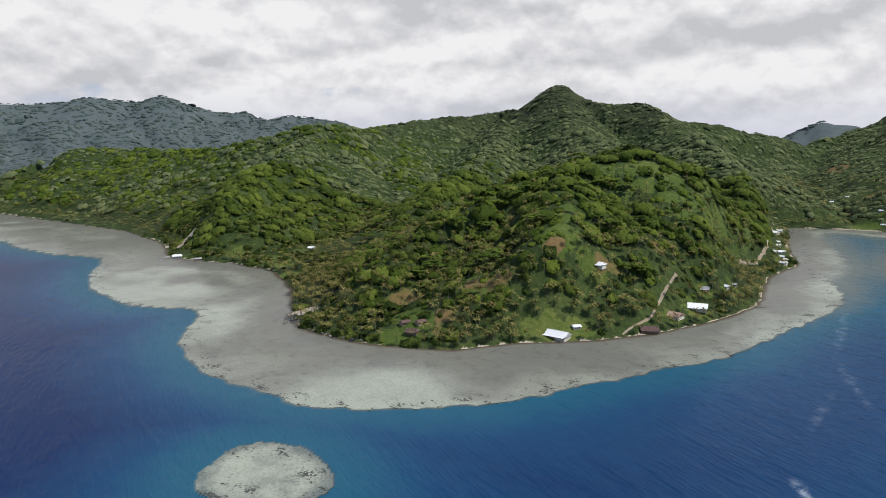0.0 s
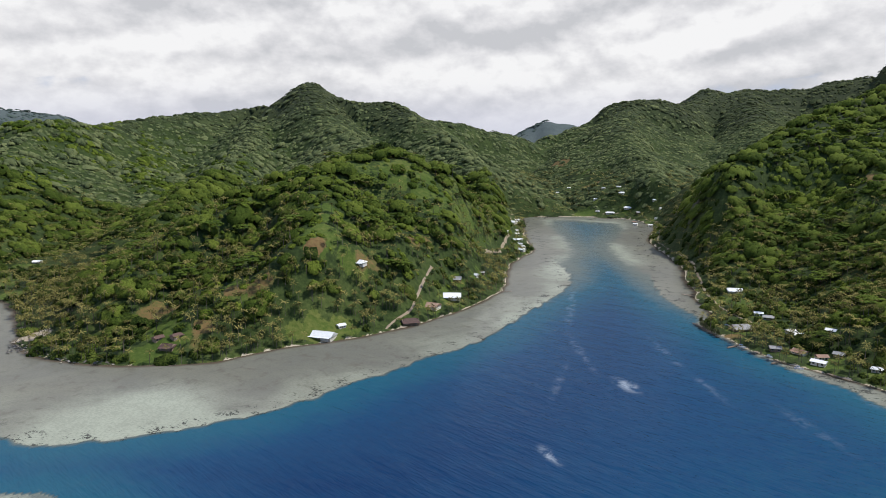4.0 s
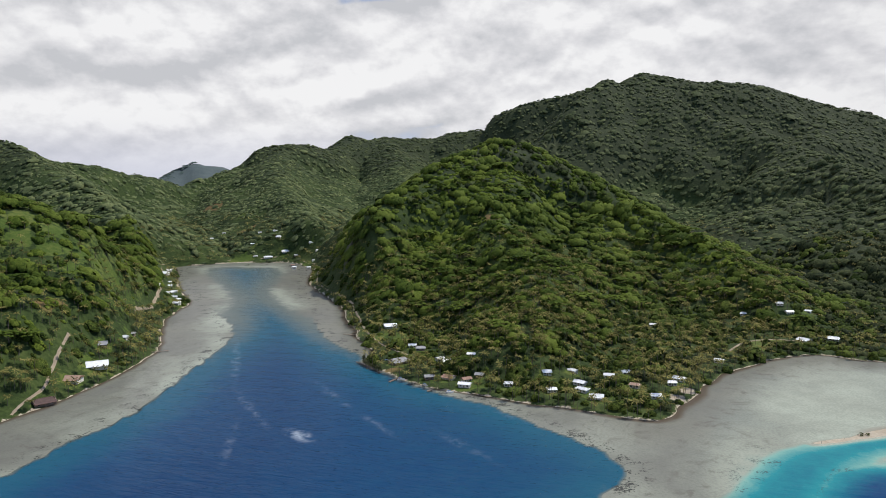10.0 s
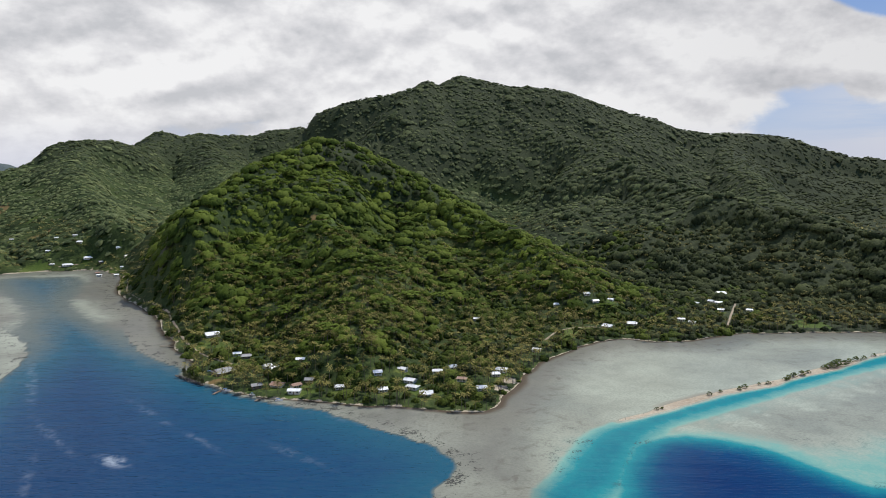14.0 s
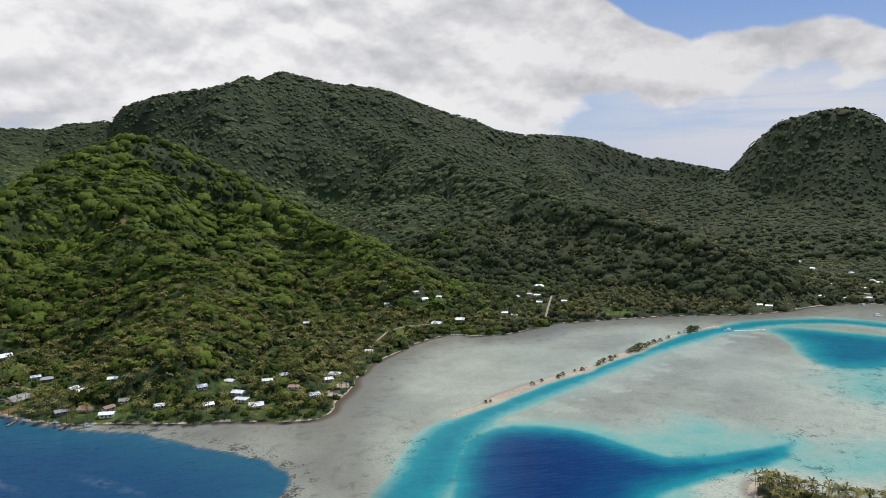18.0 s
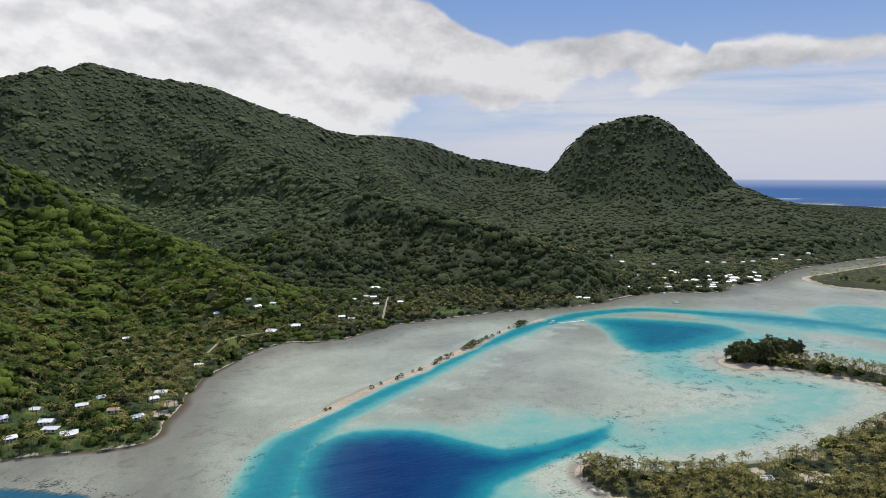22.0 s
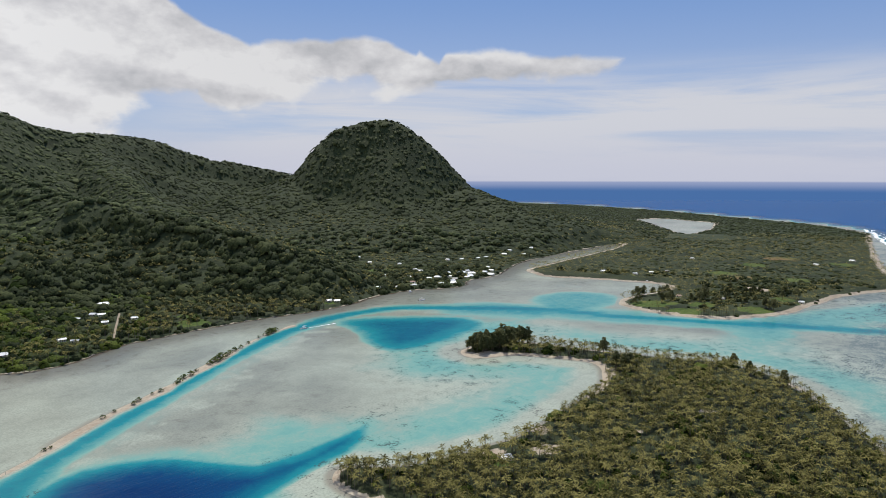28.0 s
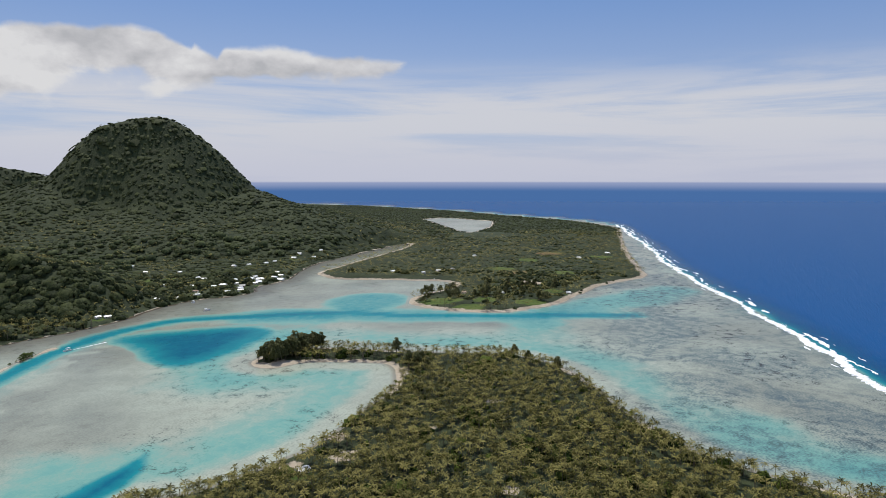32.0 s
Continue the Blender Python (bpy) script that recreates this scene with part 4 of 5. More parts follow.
def tufted(seed, n, flat):
    """A crown of n leafy tufts spread over a dome of radius 1, open below."""
    rng = np.random.RandomState(seed)
    v, t = [], []
    for k in range(n):
        el = math.asin(min(1, max(-0.25, 1.02 - 1.2 * (k + rng.uniform(0, 0.9)) / n)))
        a = k * 2.39996 + rng.uniform(-0.4, 0.4)
        out = np.array([math.cos(a) * math.cos(el), math.sin(a) * math.cos(el), math.sin(el)])
        out[2] += 0.35
        out /= np.linalg.norm(out)
        side = np.cross(out, (0.3, 0.5, 0.81))
        side /= np.linalg.norm(side)
        up = np.cross(out, side)
        c = np.array([math.cos(a) * math.cos(el), math.sin(a) * math.cos(el), math.sin(el) * flat]) * rng.uniform(0.62, 0.95)
        w = rng.uniform(0.85, 1.25) * 1.45 / math.sqrt(n)
        b = len(v)
        v.append(c + out * w * 0.55)
        for i in range(5):
            q = 2 * math.pi * (i + rng.uniform(-0.25, 0.25)) / 5
            s = w * rng.uniform(0.75, 1.3)
            v.append(c + (side * math.cos(q) + up * math.sin(q)) * s - out * w * 0.25)
            t.append((b, b + 1 + i, b + 1 + (i + 1) % 5))
    return np.array(v), np.array(t)


def palm_shape(seed, fronds=13):
    """Trunk of height 1 with drooping fronds of length 0.42; the first six triangles are the trunk."""
    rng = np.random.RandomState(seed)
    lean = rng.uniform(-0.10, 0.10, 2)
    v, t = [], []
    for z, w in ((0, 0.022), (1, 0.013)):
        for k in range(3):
            a = 2 * math.pi * k / 3
            v.append((math.cos(a) * w + lean[0] * z, math.sin(a) * w + lean[1] * z, z))
    for k in range(3):
        j = (k + 1) % 3
        t += [(k, j, 3 + j), (k, 3 + j, 3 + k)]
    top = np.array([lean[0], lean[1], 1.0])
    hub = len(v)
    v.append(tuple(top))
    for k in range(fronds):
        a = 2 * math.pi * (k + rng.uniform(-0.3, 0.3)) / fronds
        up = rng.uniform(-0.30, 1.0)
        ln = rng.uniform(0.40, 0.54)
        d, s = np.array([math.cos(a), math.sin(a), 0]), np.array([-math.sin(a), math.cos(a), 0])
        p1 = top + d * ln * 0.55 + np.array([0, 0, ln * 0.45 * up])
        p2 = top + d * ln + np.array([0, 0, ln * (0.70 * up - 0.26)])
        b = len(v)
        w = 0.058
        v += [tuple(p1 + s * w), tuple(p1 - s * w), tuple(p2)]
        t += [(hub, b + 1, b), (b, b + 1, b + 2)]
    return np.array(v), np.array(t)


def scatter_mesh(name, shapes, px, py, pz, sx, sz, mats, trunk=0, seed=1, label="", category="", fall=None):
    rng = np.random.RandomState(seed)
    kind = rng.randint(0, len(shapes), len(px))
    turn = rng.uniform(0, 2 * math.pi, len(px))
    vs, ts, ms, tone, base = [], [], [], [], 0
    for k, (v, t) in enumerate(shapes):
        i = np.where(kind == k)[0]
        c, s = np.cos(turn[i])[:, None], np.sin(turn[i])[:, None]
        q = np.stack([(v[:, 0] * c - v[:, 1] * s) * sx[i, None] + px[i, None], (v[:, 0] * s + v[:, 1] * c) * sx[i, None] + py[i, None],
                      v[:, 2] * sz[i, None] + pz[i, None]], -1)
        if fall is not None:
            q[:, :, 2] += (q[:, :, 0] - px[i, None]) * fall[0][i, None] + (q[:, :, 1] - py[i, None]) * fall[1][i, None]
        vs.append(q.reshape(-1, 3))
        tone.append(np.repeat(rng.uniform(0, 1, len(i)), len(v)))
        ts.append((t[None] + (base + np.arange(len(i)) * len(v))[:, None, None]).reshape(-1, 3))
        ms.append(np.tile((np.arange(len(t)) < trunk) * 1, len(i)))
        base += len(i) * len(v)
    me = mesh_np(name, np.concatenate(vs), None, np.concatenate(ts), mats, not trunk, [("tone", np.concatenate(tone))], np.concatenate(ms) if trunk else None)
    return tagged(new(name, me), label, category, kind="stuff")


CROWNS = [tufted(s, n, f) for s, n, f in ((1, 9, 0.9), (2, 9, 1.15), (3, 11, 0.7), (4, 8, 1.3), (5, 10, 1.0), (6, 11, 0.55))]
PALMS = [palm_shape(s) for s in range(20, 28)]


UMBRELLAS = [tufted(s, n, f) for s, n, f in ((71, 22, 0.42), (72, 26, 0.36), (73, 18, 0.50), (74, 24, 0.45))]
FAR_UMBRELLAS = [tufted(s, 10, f) for s, f in ((76, 0.45), (77, 0.55), (78, 0.40))]
FAR_CROWNS = [tufted(s, 4, f) for s, f in ((11, 0.8), (12, 1.1), (13, 0.6), (14, 1.2))]
FAR_PALMS = [(v, t[6:]) for v, t in (palm_shape(s, 6) for s in range(40, 44))]


def seen_from_camera(x, y, z):
    """Whether ground is in the camera's view or lies behind a nearer crest."""
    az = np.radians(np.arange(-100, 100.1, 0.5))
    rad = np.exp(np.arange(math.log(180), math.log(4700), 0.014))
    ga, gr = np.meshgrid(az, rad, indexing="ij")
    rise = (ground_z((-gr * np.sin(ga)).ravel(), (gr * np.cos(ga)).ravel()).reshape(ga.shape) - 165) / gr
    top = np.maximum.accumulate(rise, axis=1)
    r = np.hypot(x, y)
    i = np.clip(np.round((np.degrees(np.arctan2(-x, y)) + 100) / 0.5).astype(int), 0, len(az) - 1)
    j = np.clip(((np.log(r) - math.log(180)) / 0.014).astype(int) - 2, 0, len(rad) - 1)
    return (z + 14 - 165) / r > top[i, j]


def scatter(near, far, gap, half=99.0, seed=7):
    """Jittered points over the fan of land, wider apart with distance."""
    rng = np.random.RandomState(seed)
    xs, ys, ss, r = [], [], [], near
    while r < far:
        s = gap * (r / 400) ** 0.45 * (1.15 if r > 1250 else 1.0)
        n = max(1, int(2 * radians(half) * r / s))
        a = radians(-half) + 2 * radians(half) * (np.arange(n) + rng.uniform(-0.1, 0.9, n)) / n
        rr = r + rng.uniform(-1.0, 1.0, n) * s
        xs.append(-rr * np.sin(a))
        ys.append(rr * np.cos(a))
        ss.append(np.full(n, s))
        r += s
    return np.concatenate(xs), np.concatenate(ys), np.concatenate(ss)


def plant():
    rng = np.random.RandomState(7)
    x, y, s = scatter(190, 4500, 5.0)
    x2, y2, s2 = scatter(230, 800, 4.6, 110.0, 19)
    on = signed(x2, y2, MOTU) > 2
    x, y, s = np.concatenate([x, x2[on]]), np.concatenate([y, y2[on]]), np.concatenate([s, s2[on]])
    main, land = coast(x, y)
    ok = (land > np.where(main > 0, 0.2, 3.0)) & ((np.hypot(x, y) < 3000) | (x < -2300) | ((x > 1500) & (main < 30) & (np.hypot(x, y) < 4300)))
    ok &= ~((main < 0) & (np.hypot(x - 1901, y - 774) < 110))
    ragged = 0.55 + 0.9 * fbm(x, y, 13, 3, 97)
    ok &= line_dist(x, y, SPIT) > 30
    spare = (rng.uniform(0, 1, len(x)) < 0.50) & (main > 30)
    for cx, cy, cr, what in CLEAR:
        ok &= (np.hypot(x - cx, y - cy) * (1.0 if what == "yard" else ragged) > cr * 0.95) | (spare & (what in ("lawn", "soil")))
    for rd in ROADS:
        ok &= line_dist(x, y, rd) > 4.0
    x, y, s, main, land = x[ok], y[ok], s[ok], main[ok], land[ok]
    r = np.hypot(x, y)
    z = height(x, y, main, land)
    u = rng.uniform(0, 1, len(x))
    grove = fbm(x, y, 140, 3, 51)
    side = 0.75 + 0.25 * step(140, -40, x)
    p = 0.04 + 0.55 * side * step(55, 15, main) * (main > 0) + 0.38 * side * step(0.5, 0.60, grove) * step(130, 30, z)
    p = np.maximum(p, (main < 4) * 0.94 * (x < 700) + (main < 4) * (0.35 + 0.6 * step(90, 25, land) + 0.4 * step(0.45, 0.6, grove)) * (x >= 700))
    flatland = (x < -520) * (y < 330 - 0.25 * (x + 520)) * step(42, 14, z)
    p = np.maximum(p, flatland * (0.35 + 0.62 * step(0.36, 0.50, fbm(x, y, 90, 3, 53))))
    p = np.maximum(p, 0.55 * (main > 20) * step(0.50, 0.58, fbm(x, y, 110, 3, 55)) * step(110, 60, z))
    palm = (u < p) & (r < 2100) & ((r < 950) | (z < 70))
    # the islet's grove stands a little more open
    keep = ~((main < 0) & (x < 700) & (rng.uniform(0, 1, len(x)) < 0.12 + 0.5 * step(0.56, 0.66, fbm(x, y, 26, 3, 91))))
    # Fewer trees where a nearer crest hides the ground from the camera.
    keep &= seen_from_camera(x, y, z) | (rng.uniform(0, 1, len(x)) < 0.22)
    keep &= ~((r > 2500) & (x < -1900) & (rng.uniform(0, 1, len(x)) < 0.55))
    x, y, s, main, land, r, z, palm = (k[keep] for k in (x, y, s, main, land, r, z, palm))
    grove = grove[keep]
    # thinner cover where the ridge faces are grassed
    grass = step(0.40, 0.54, fbm(x, y, 120, 3, 61)) * step(10, 30, z) * (r < 1300) * (0.30 + 0.22 * (x < -420) * (x > -800) * (y < 700))
    drop = (rng.uniform(0, 1, len(x)) < grass) & ~palm
    # Front hills that get the leaf colour brightened for sun.
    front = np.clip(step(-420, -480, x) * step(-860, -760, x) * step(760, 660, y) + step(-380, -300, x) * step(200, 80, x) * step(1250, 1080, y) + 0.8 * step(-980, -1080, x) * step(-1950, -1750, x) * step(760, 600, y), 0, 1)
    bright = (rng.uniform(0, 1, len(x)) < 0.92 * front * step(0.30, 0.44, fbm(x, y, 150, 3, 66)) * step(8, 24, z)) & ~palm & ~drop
    # broad umbrella trees stand above the scrub, which thins out beneath them
    ux, uy, us = scatter(300, 2750, 12.5, 99.0, 23)
    um, ul = coast(ux, uy)
    uok = (ul > 30) & (um > 25) & (fbm(ux, uy, 95, 3, 57) > 0.40) & (line_dist(ux, uy, ROADS[0]) > 12)
    for cx, cy, cr, what in CLEAR:
        uok &= np.hypot(ux - cx, uy - cy) > cr + 8
    ux, uy, us, um, ul = (k[uok] for k in (ux, uy, us, um, ul))
    uz = height(ux, uy, um, ul)
    # Umbrella trees stand only where the camera sees the ground.
    uok = (uz > 9) & seen_from_camera(ux, uy, uz) & (np.hypot(ux, uy) < 1600) & (np.hypot(ux - DOME[0], uy - DOME[1]) > 340)
    ux, uy, us, uz = (k[uok] for k in (ux, uy, us, uz))
    ur = np.hypot(ux, uy)
    usz = us * rng.choice([0.36, 0.46, 0.58, 0.74], len(ux), p=[0.3, 0.3, 0.25, 0.15]) * rng.uniform(0.85, 1.15, len(ux)) * np.where(ur > 1250, 0.58, 1.0)
    ugx, ugy = ((ground_z(ux + 9, uy) - ground_z(ux - 9, uy)) / 18, (ground_z(ux, uy + 9) - ground_z(ux, uy - 9)) / 18)
    # Eastern crowns take the leaf colour that carries the cloud shade.
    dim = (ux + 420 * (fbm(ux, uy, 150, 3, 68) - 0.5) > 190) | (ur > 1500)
    for name, shapes, sel, seed, mat in (("umbrella_trees", UMBRELLAS, (ur < 1250) & ~dim, 41, CANOPY), ("shaded_umbrella_trees", UMBRELLAS, (ur < 1250) & dim, 42, SHADED_LEAF), ("far_umbrella_trees", FAR_UMBRELLAS, (ur >= 1250) & (ux < -420), 43, FAR_LEAF), ("hazed_umbrella_trees", FAR_UMBRELLAS, (ur >= 1250) & (ux >= -420), 44, HAZED)):
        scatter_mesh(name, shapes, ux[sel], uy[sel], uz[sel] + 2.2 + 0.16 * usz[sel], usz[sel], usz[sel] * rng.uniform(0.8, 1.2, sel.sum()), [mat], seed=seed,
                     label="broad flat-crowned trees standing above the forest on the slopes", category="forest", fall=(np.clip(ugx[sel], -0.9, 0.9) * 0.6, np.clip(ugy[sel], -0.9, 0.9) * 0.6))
    drop |= ~palm & (r < 1250) & (z > 12) & (fbm(x, y, 95, 3, 57) > 0.42) & (rng.uniform(0, 1, len(x)) < 0.42)
    bright &= ~drop
    rest = ~palm & ~drop & ~bright
    # Mountains, east side and far islet get the shaded or hazed leaf colours.
    dimmed = (z + 90 * (fbm(x, y, 120, 3, 67) - 0.5) + rng.uniform(-55, 55, len(x)) > 200 - 60 * step(-600, -100, x)) | ((x + 420 * (fbm(x, y, 150, 3, 68) - 0.5) + rng.uniform(-220, 220, len(x)) > 190) & (main > 0)) | ((main < 0) & (x > 700))
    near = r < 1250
    gx = np.clip((ground_z(x + 9, y) - ground_z(x - 9, y)) / 18, -0.9, 0.9)
    gy = np.clip((ground_z(x, y + 9) - ground_z(x, y - 9)) / 18, -0.9, 0.9)
    # The far range, whose leaf colour carries the haze.
    far_haze = (r > 2500) & (x < -1900)
    for name, shapes, sel, seed, mat in (("forest", CROWNS, rest & near & ~dimmed, 3, FOREST), ("dark_forest", CROWNS, rest & near & dimmed, 8, SHADED_LEAF), ("light_forest", CROWNS, bright, 6, LIGHT),
                                         ("far_forest", FAR_CROWNS, rest & ~near & ~dimmed & ~far_haze, 5, FAR_LEAF), ("hazed_forest", FAR_CROWNS, rest & ~near & dimmed & ~far_haze & (x < 820), 15, HAZED), ("dome_forest", FAR_CROWNS, rest & ~near & dimmed & ~far_haze & (x >= 820), 17, SHADED_LEAF),
                                         ("ridge_scrub", FAR_CROWNS, rest & far_haze, 16, HAZED_RIDGE)):
        mean, low, high = {"light_forest": (0.95, 0.5, 0.95), "forest": (1.0, 0.7, 1.25), "dark_forest": (1.0, 0.8, 1.35), "hazed_forest": (1.0, 0.3, 0.5), "dome_forest": (0.9, 0.3, 0.5), "far_forest": (0.95, 0.3, 0.6), "ridge_scrub": (1.35, 0.2, 0.4)}.get(name, (0.95, 0.35, 0.7))
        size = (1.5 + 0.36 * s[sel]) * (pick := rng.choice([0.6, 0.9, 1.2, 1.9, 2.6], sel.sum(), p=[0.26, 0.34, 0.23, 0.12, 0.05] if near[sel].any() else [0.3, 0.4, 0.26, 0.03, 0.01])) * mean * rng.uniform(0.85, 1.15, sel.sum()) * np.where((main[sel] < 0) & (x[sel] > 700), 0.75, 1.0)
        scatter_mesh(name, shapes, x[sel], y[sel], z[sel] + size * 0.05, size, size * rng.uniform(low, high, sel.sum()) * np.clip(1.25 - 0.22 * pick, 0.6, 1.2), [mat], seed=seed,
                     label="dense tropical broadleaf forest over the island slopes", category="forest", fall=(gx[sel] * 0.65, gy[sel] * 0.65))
    h = np.where((main[palm] < 0) & (x[palm] < 760), rng.uniform(5.0, 9.0, palm.sum()), rng.uniform(6.0, 11.5, palm.sum()))
    wide = np.where(x[palm] > 150, rng.uniform(5.6, 7.6, palm.sum()), rng.uniform(7.0, 9.2, palm.sum())) * np.maximum(1, s[palm] / 6.0)
    h = h * np.maximum(1, s[palm] / 9.0)
    x, y, z, r = x[palm], y[palm], z[palm], r[palm]
    for name, shapes, sel, trunk, mats in (("palm_grove", PALMS, r < 900, 6, [PALM, BARK]), ("far_palm_grove", FAR_PALMS, r >= 900, 0, [PALM])):
        scatter_mesh(name, shapes, x[sel], y[sel], z[sel] - 0.2, wide[sel], h[sel], mats, trunk, 4,
                     label="coconut palms in dense groves on low ground and shores", category="palm grove")


# ---------------------------------------------------------------- things
WHITE_ROOF = plain_mat("white_painted_roof_sheet", (0.62, 0.63, 0.63), (0.84, 0.84, 0.83), 0.5, 0.45, bump=0.1, vary=0.25)
GREY_ROOF = plain_mat("weathered_grey_roof_sheet", (0.20, 0.20, 0.20), (0.36, 0.35, 0.34), 0.6, 0.55, vary=0.3)
BROWN_ROOF = plain_mat("dark_brown_roof", (0.055, 0.030, 0.024), (0.12, 0.065, 0.05), 0.6, 0.7, vary=0.3)
TAN_ROOF = plain_mat("rusted_tan_roof", (0.22, 0.12, 0.08), (0.40, 0.28, 0.20), 0.5, 0.7, vary=0.4)
WALL = plain_mat("pale_plaster", (0.50, 0.48, 0.42), (0.70, 0.68, 0.62), 0.8, 0.8, vary=0.3)
TIMBER = plain_mat("grey_timber", (0.14, 0.10, 0.07), (0.28, 0.22, 0.16), 1.5, 0.8, vary=0.3)
GLASS = plain_mat("dark_window_glass", (0.02, 0.025, 0.03), (0.05, 0.06, 0.07), 0.6, 0.1, bump=0.0)
DIRT = plain_mat("pale_dirt_road", (0.20, 0.15, 0.10), (0.34, 0.28, 0.20), 0.15, 0.95)
STONE = plain_mat("dark_basalt", (0.05, 0.048, 0.045), (0.15, 0.14, 0.125), 0.5, 0.9)
PALE_STONE = plain_mat("bleached_coral_rock", (0.22, 0.19, 0.15), (0.42, 0.38, 0.31), 0.5, 0.9)
HULL = plain_mat("white_boat_hull", (0.68, 0.69, 0.70), (0.82, 0.82, 0.82), 0.8, 0.3, bump=0.02)
AWNING = plain_mat("blue_boat_awning", (0.06, 0.12, 0.22), (0.10, 0.18, 0.30), 1.0, 0.7)
NEEDLE = leaf_mat("ironwood_needles", (0.020, 0.026, 0.011), (0.068, 0.076, 0.030), (0.165, 0.165, 0.075), 1.6, 0.15, lone=True)
BUSH = leaf_mat("shore_bush_leaves", (0.018, 0.028, 0.008), (0.055, 0.080, 0.020), (0.13, 0.15, 0.045), 1.5, lone=True)
RAIN = leaf_mat("rain_tree_leaves", (0.016, 0.030, 0.006), (0.055, 0.090, 0.014), (0.135, 0.175, 0.030), 1.1, lone=True)


def raw(name, v, f, mat, smooth=False):
    me = bpy.data.meshes.new(name)
    me.from_pydata([tuple(p) for p in v], [], [tuple(q) for q in f])
    me.materials.append(mat)
    if smooth:
        me.polygons.foreach_set("use_smooth", [True] * len(me.polygons))
    return me


def part(name, me, parent, label=""):
    ob = new(name, me)
    ob.parent = parent
    return tagged(ob, label)


def thing(name, x, y, z, turn, label, category, group=""):
    ob = new(name)
    ob.matrix_basis = pose(x, y, z, 0, 0, turn)
    return tagged(ob, label, category, group)


def box(x0, x1, y0, y1, z0, z1, lean=0.0):
    v = [(x0, y0, z0), (x1, y0, z0), (x1, y1, z0), (x0, y1, z0), (x0 + lean, y0 + lean, z1), (x1 - lean, y0 + lean, z1), (x1 - lean, y1 - lean, z1), (x0 + lean, y1 - lean, z1)]
    return v, [(3, 2, 1, 0), (4, 5, 6, 7), (0, 1, 5, 4), (1, 2, 6, 5), (2, 3, 7, 6), (3, 0, 4, 7)]


def gable(lx, ly, z0, z1, over, hip):
    """A roof of thick sheet with eaves, its ridge along x; hip draws the ridge ends in."""
    X, Y, h, t = lx / 2 + over, ly / 2 + over, lx / 2 + over - hip, 0.16
    drop = (z1 - z0) * over / (ly / 2)
    v = []
    for dz in (0, -t):
        v += [(-X, -Y, z0 - drop + dz), (X, -Y, z0 - drop + dz), (X, Y, z0 - drop + dz), (-X, Y, z0 - drop + dz), (-h, 0, z1 + dz), (h, 0, z1 + dz)]
    top = [(0, 1, 5, 4), (2, 3, 4, 5), (1, 2, 5), (3, 0, 4)]
    low = [tuple(i + 6 for i in reversed(q)) for q in top]
    rim = [(i, i + 6, (i + 1) % 4 + 6, (i + 1) % 4) for i in range(4)]
    return v, top + low + rim


ROOFS = {"w": (WHITE_ROOF, "white metal roof"), "g": (GREY_ROOF, "grey metal roof"), "b": (BROWN_ROOF, "dark brown roof"), "t": (TAN_ROOF, "rusty tan roof")}
HOUSE_WORDS = {"w": "pale house with a white metal roof among trees near the shore",
               "g": "timber house with a weathered grey metal roof beside the water",
               "b": "small cabin with a dark brown roof on the grassy point",
               "t": "low house with a rusty tan roof in the shore village"}


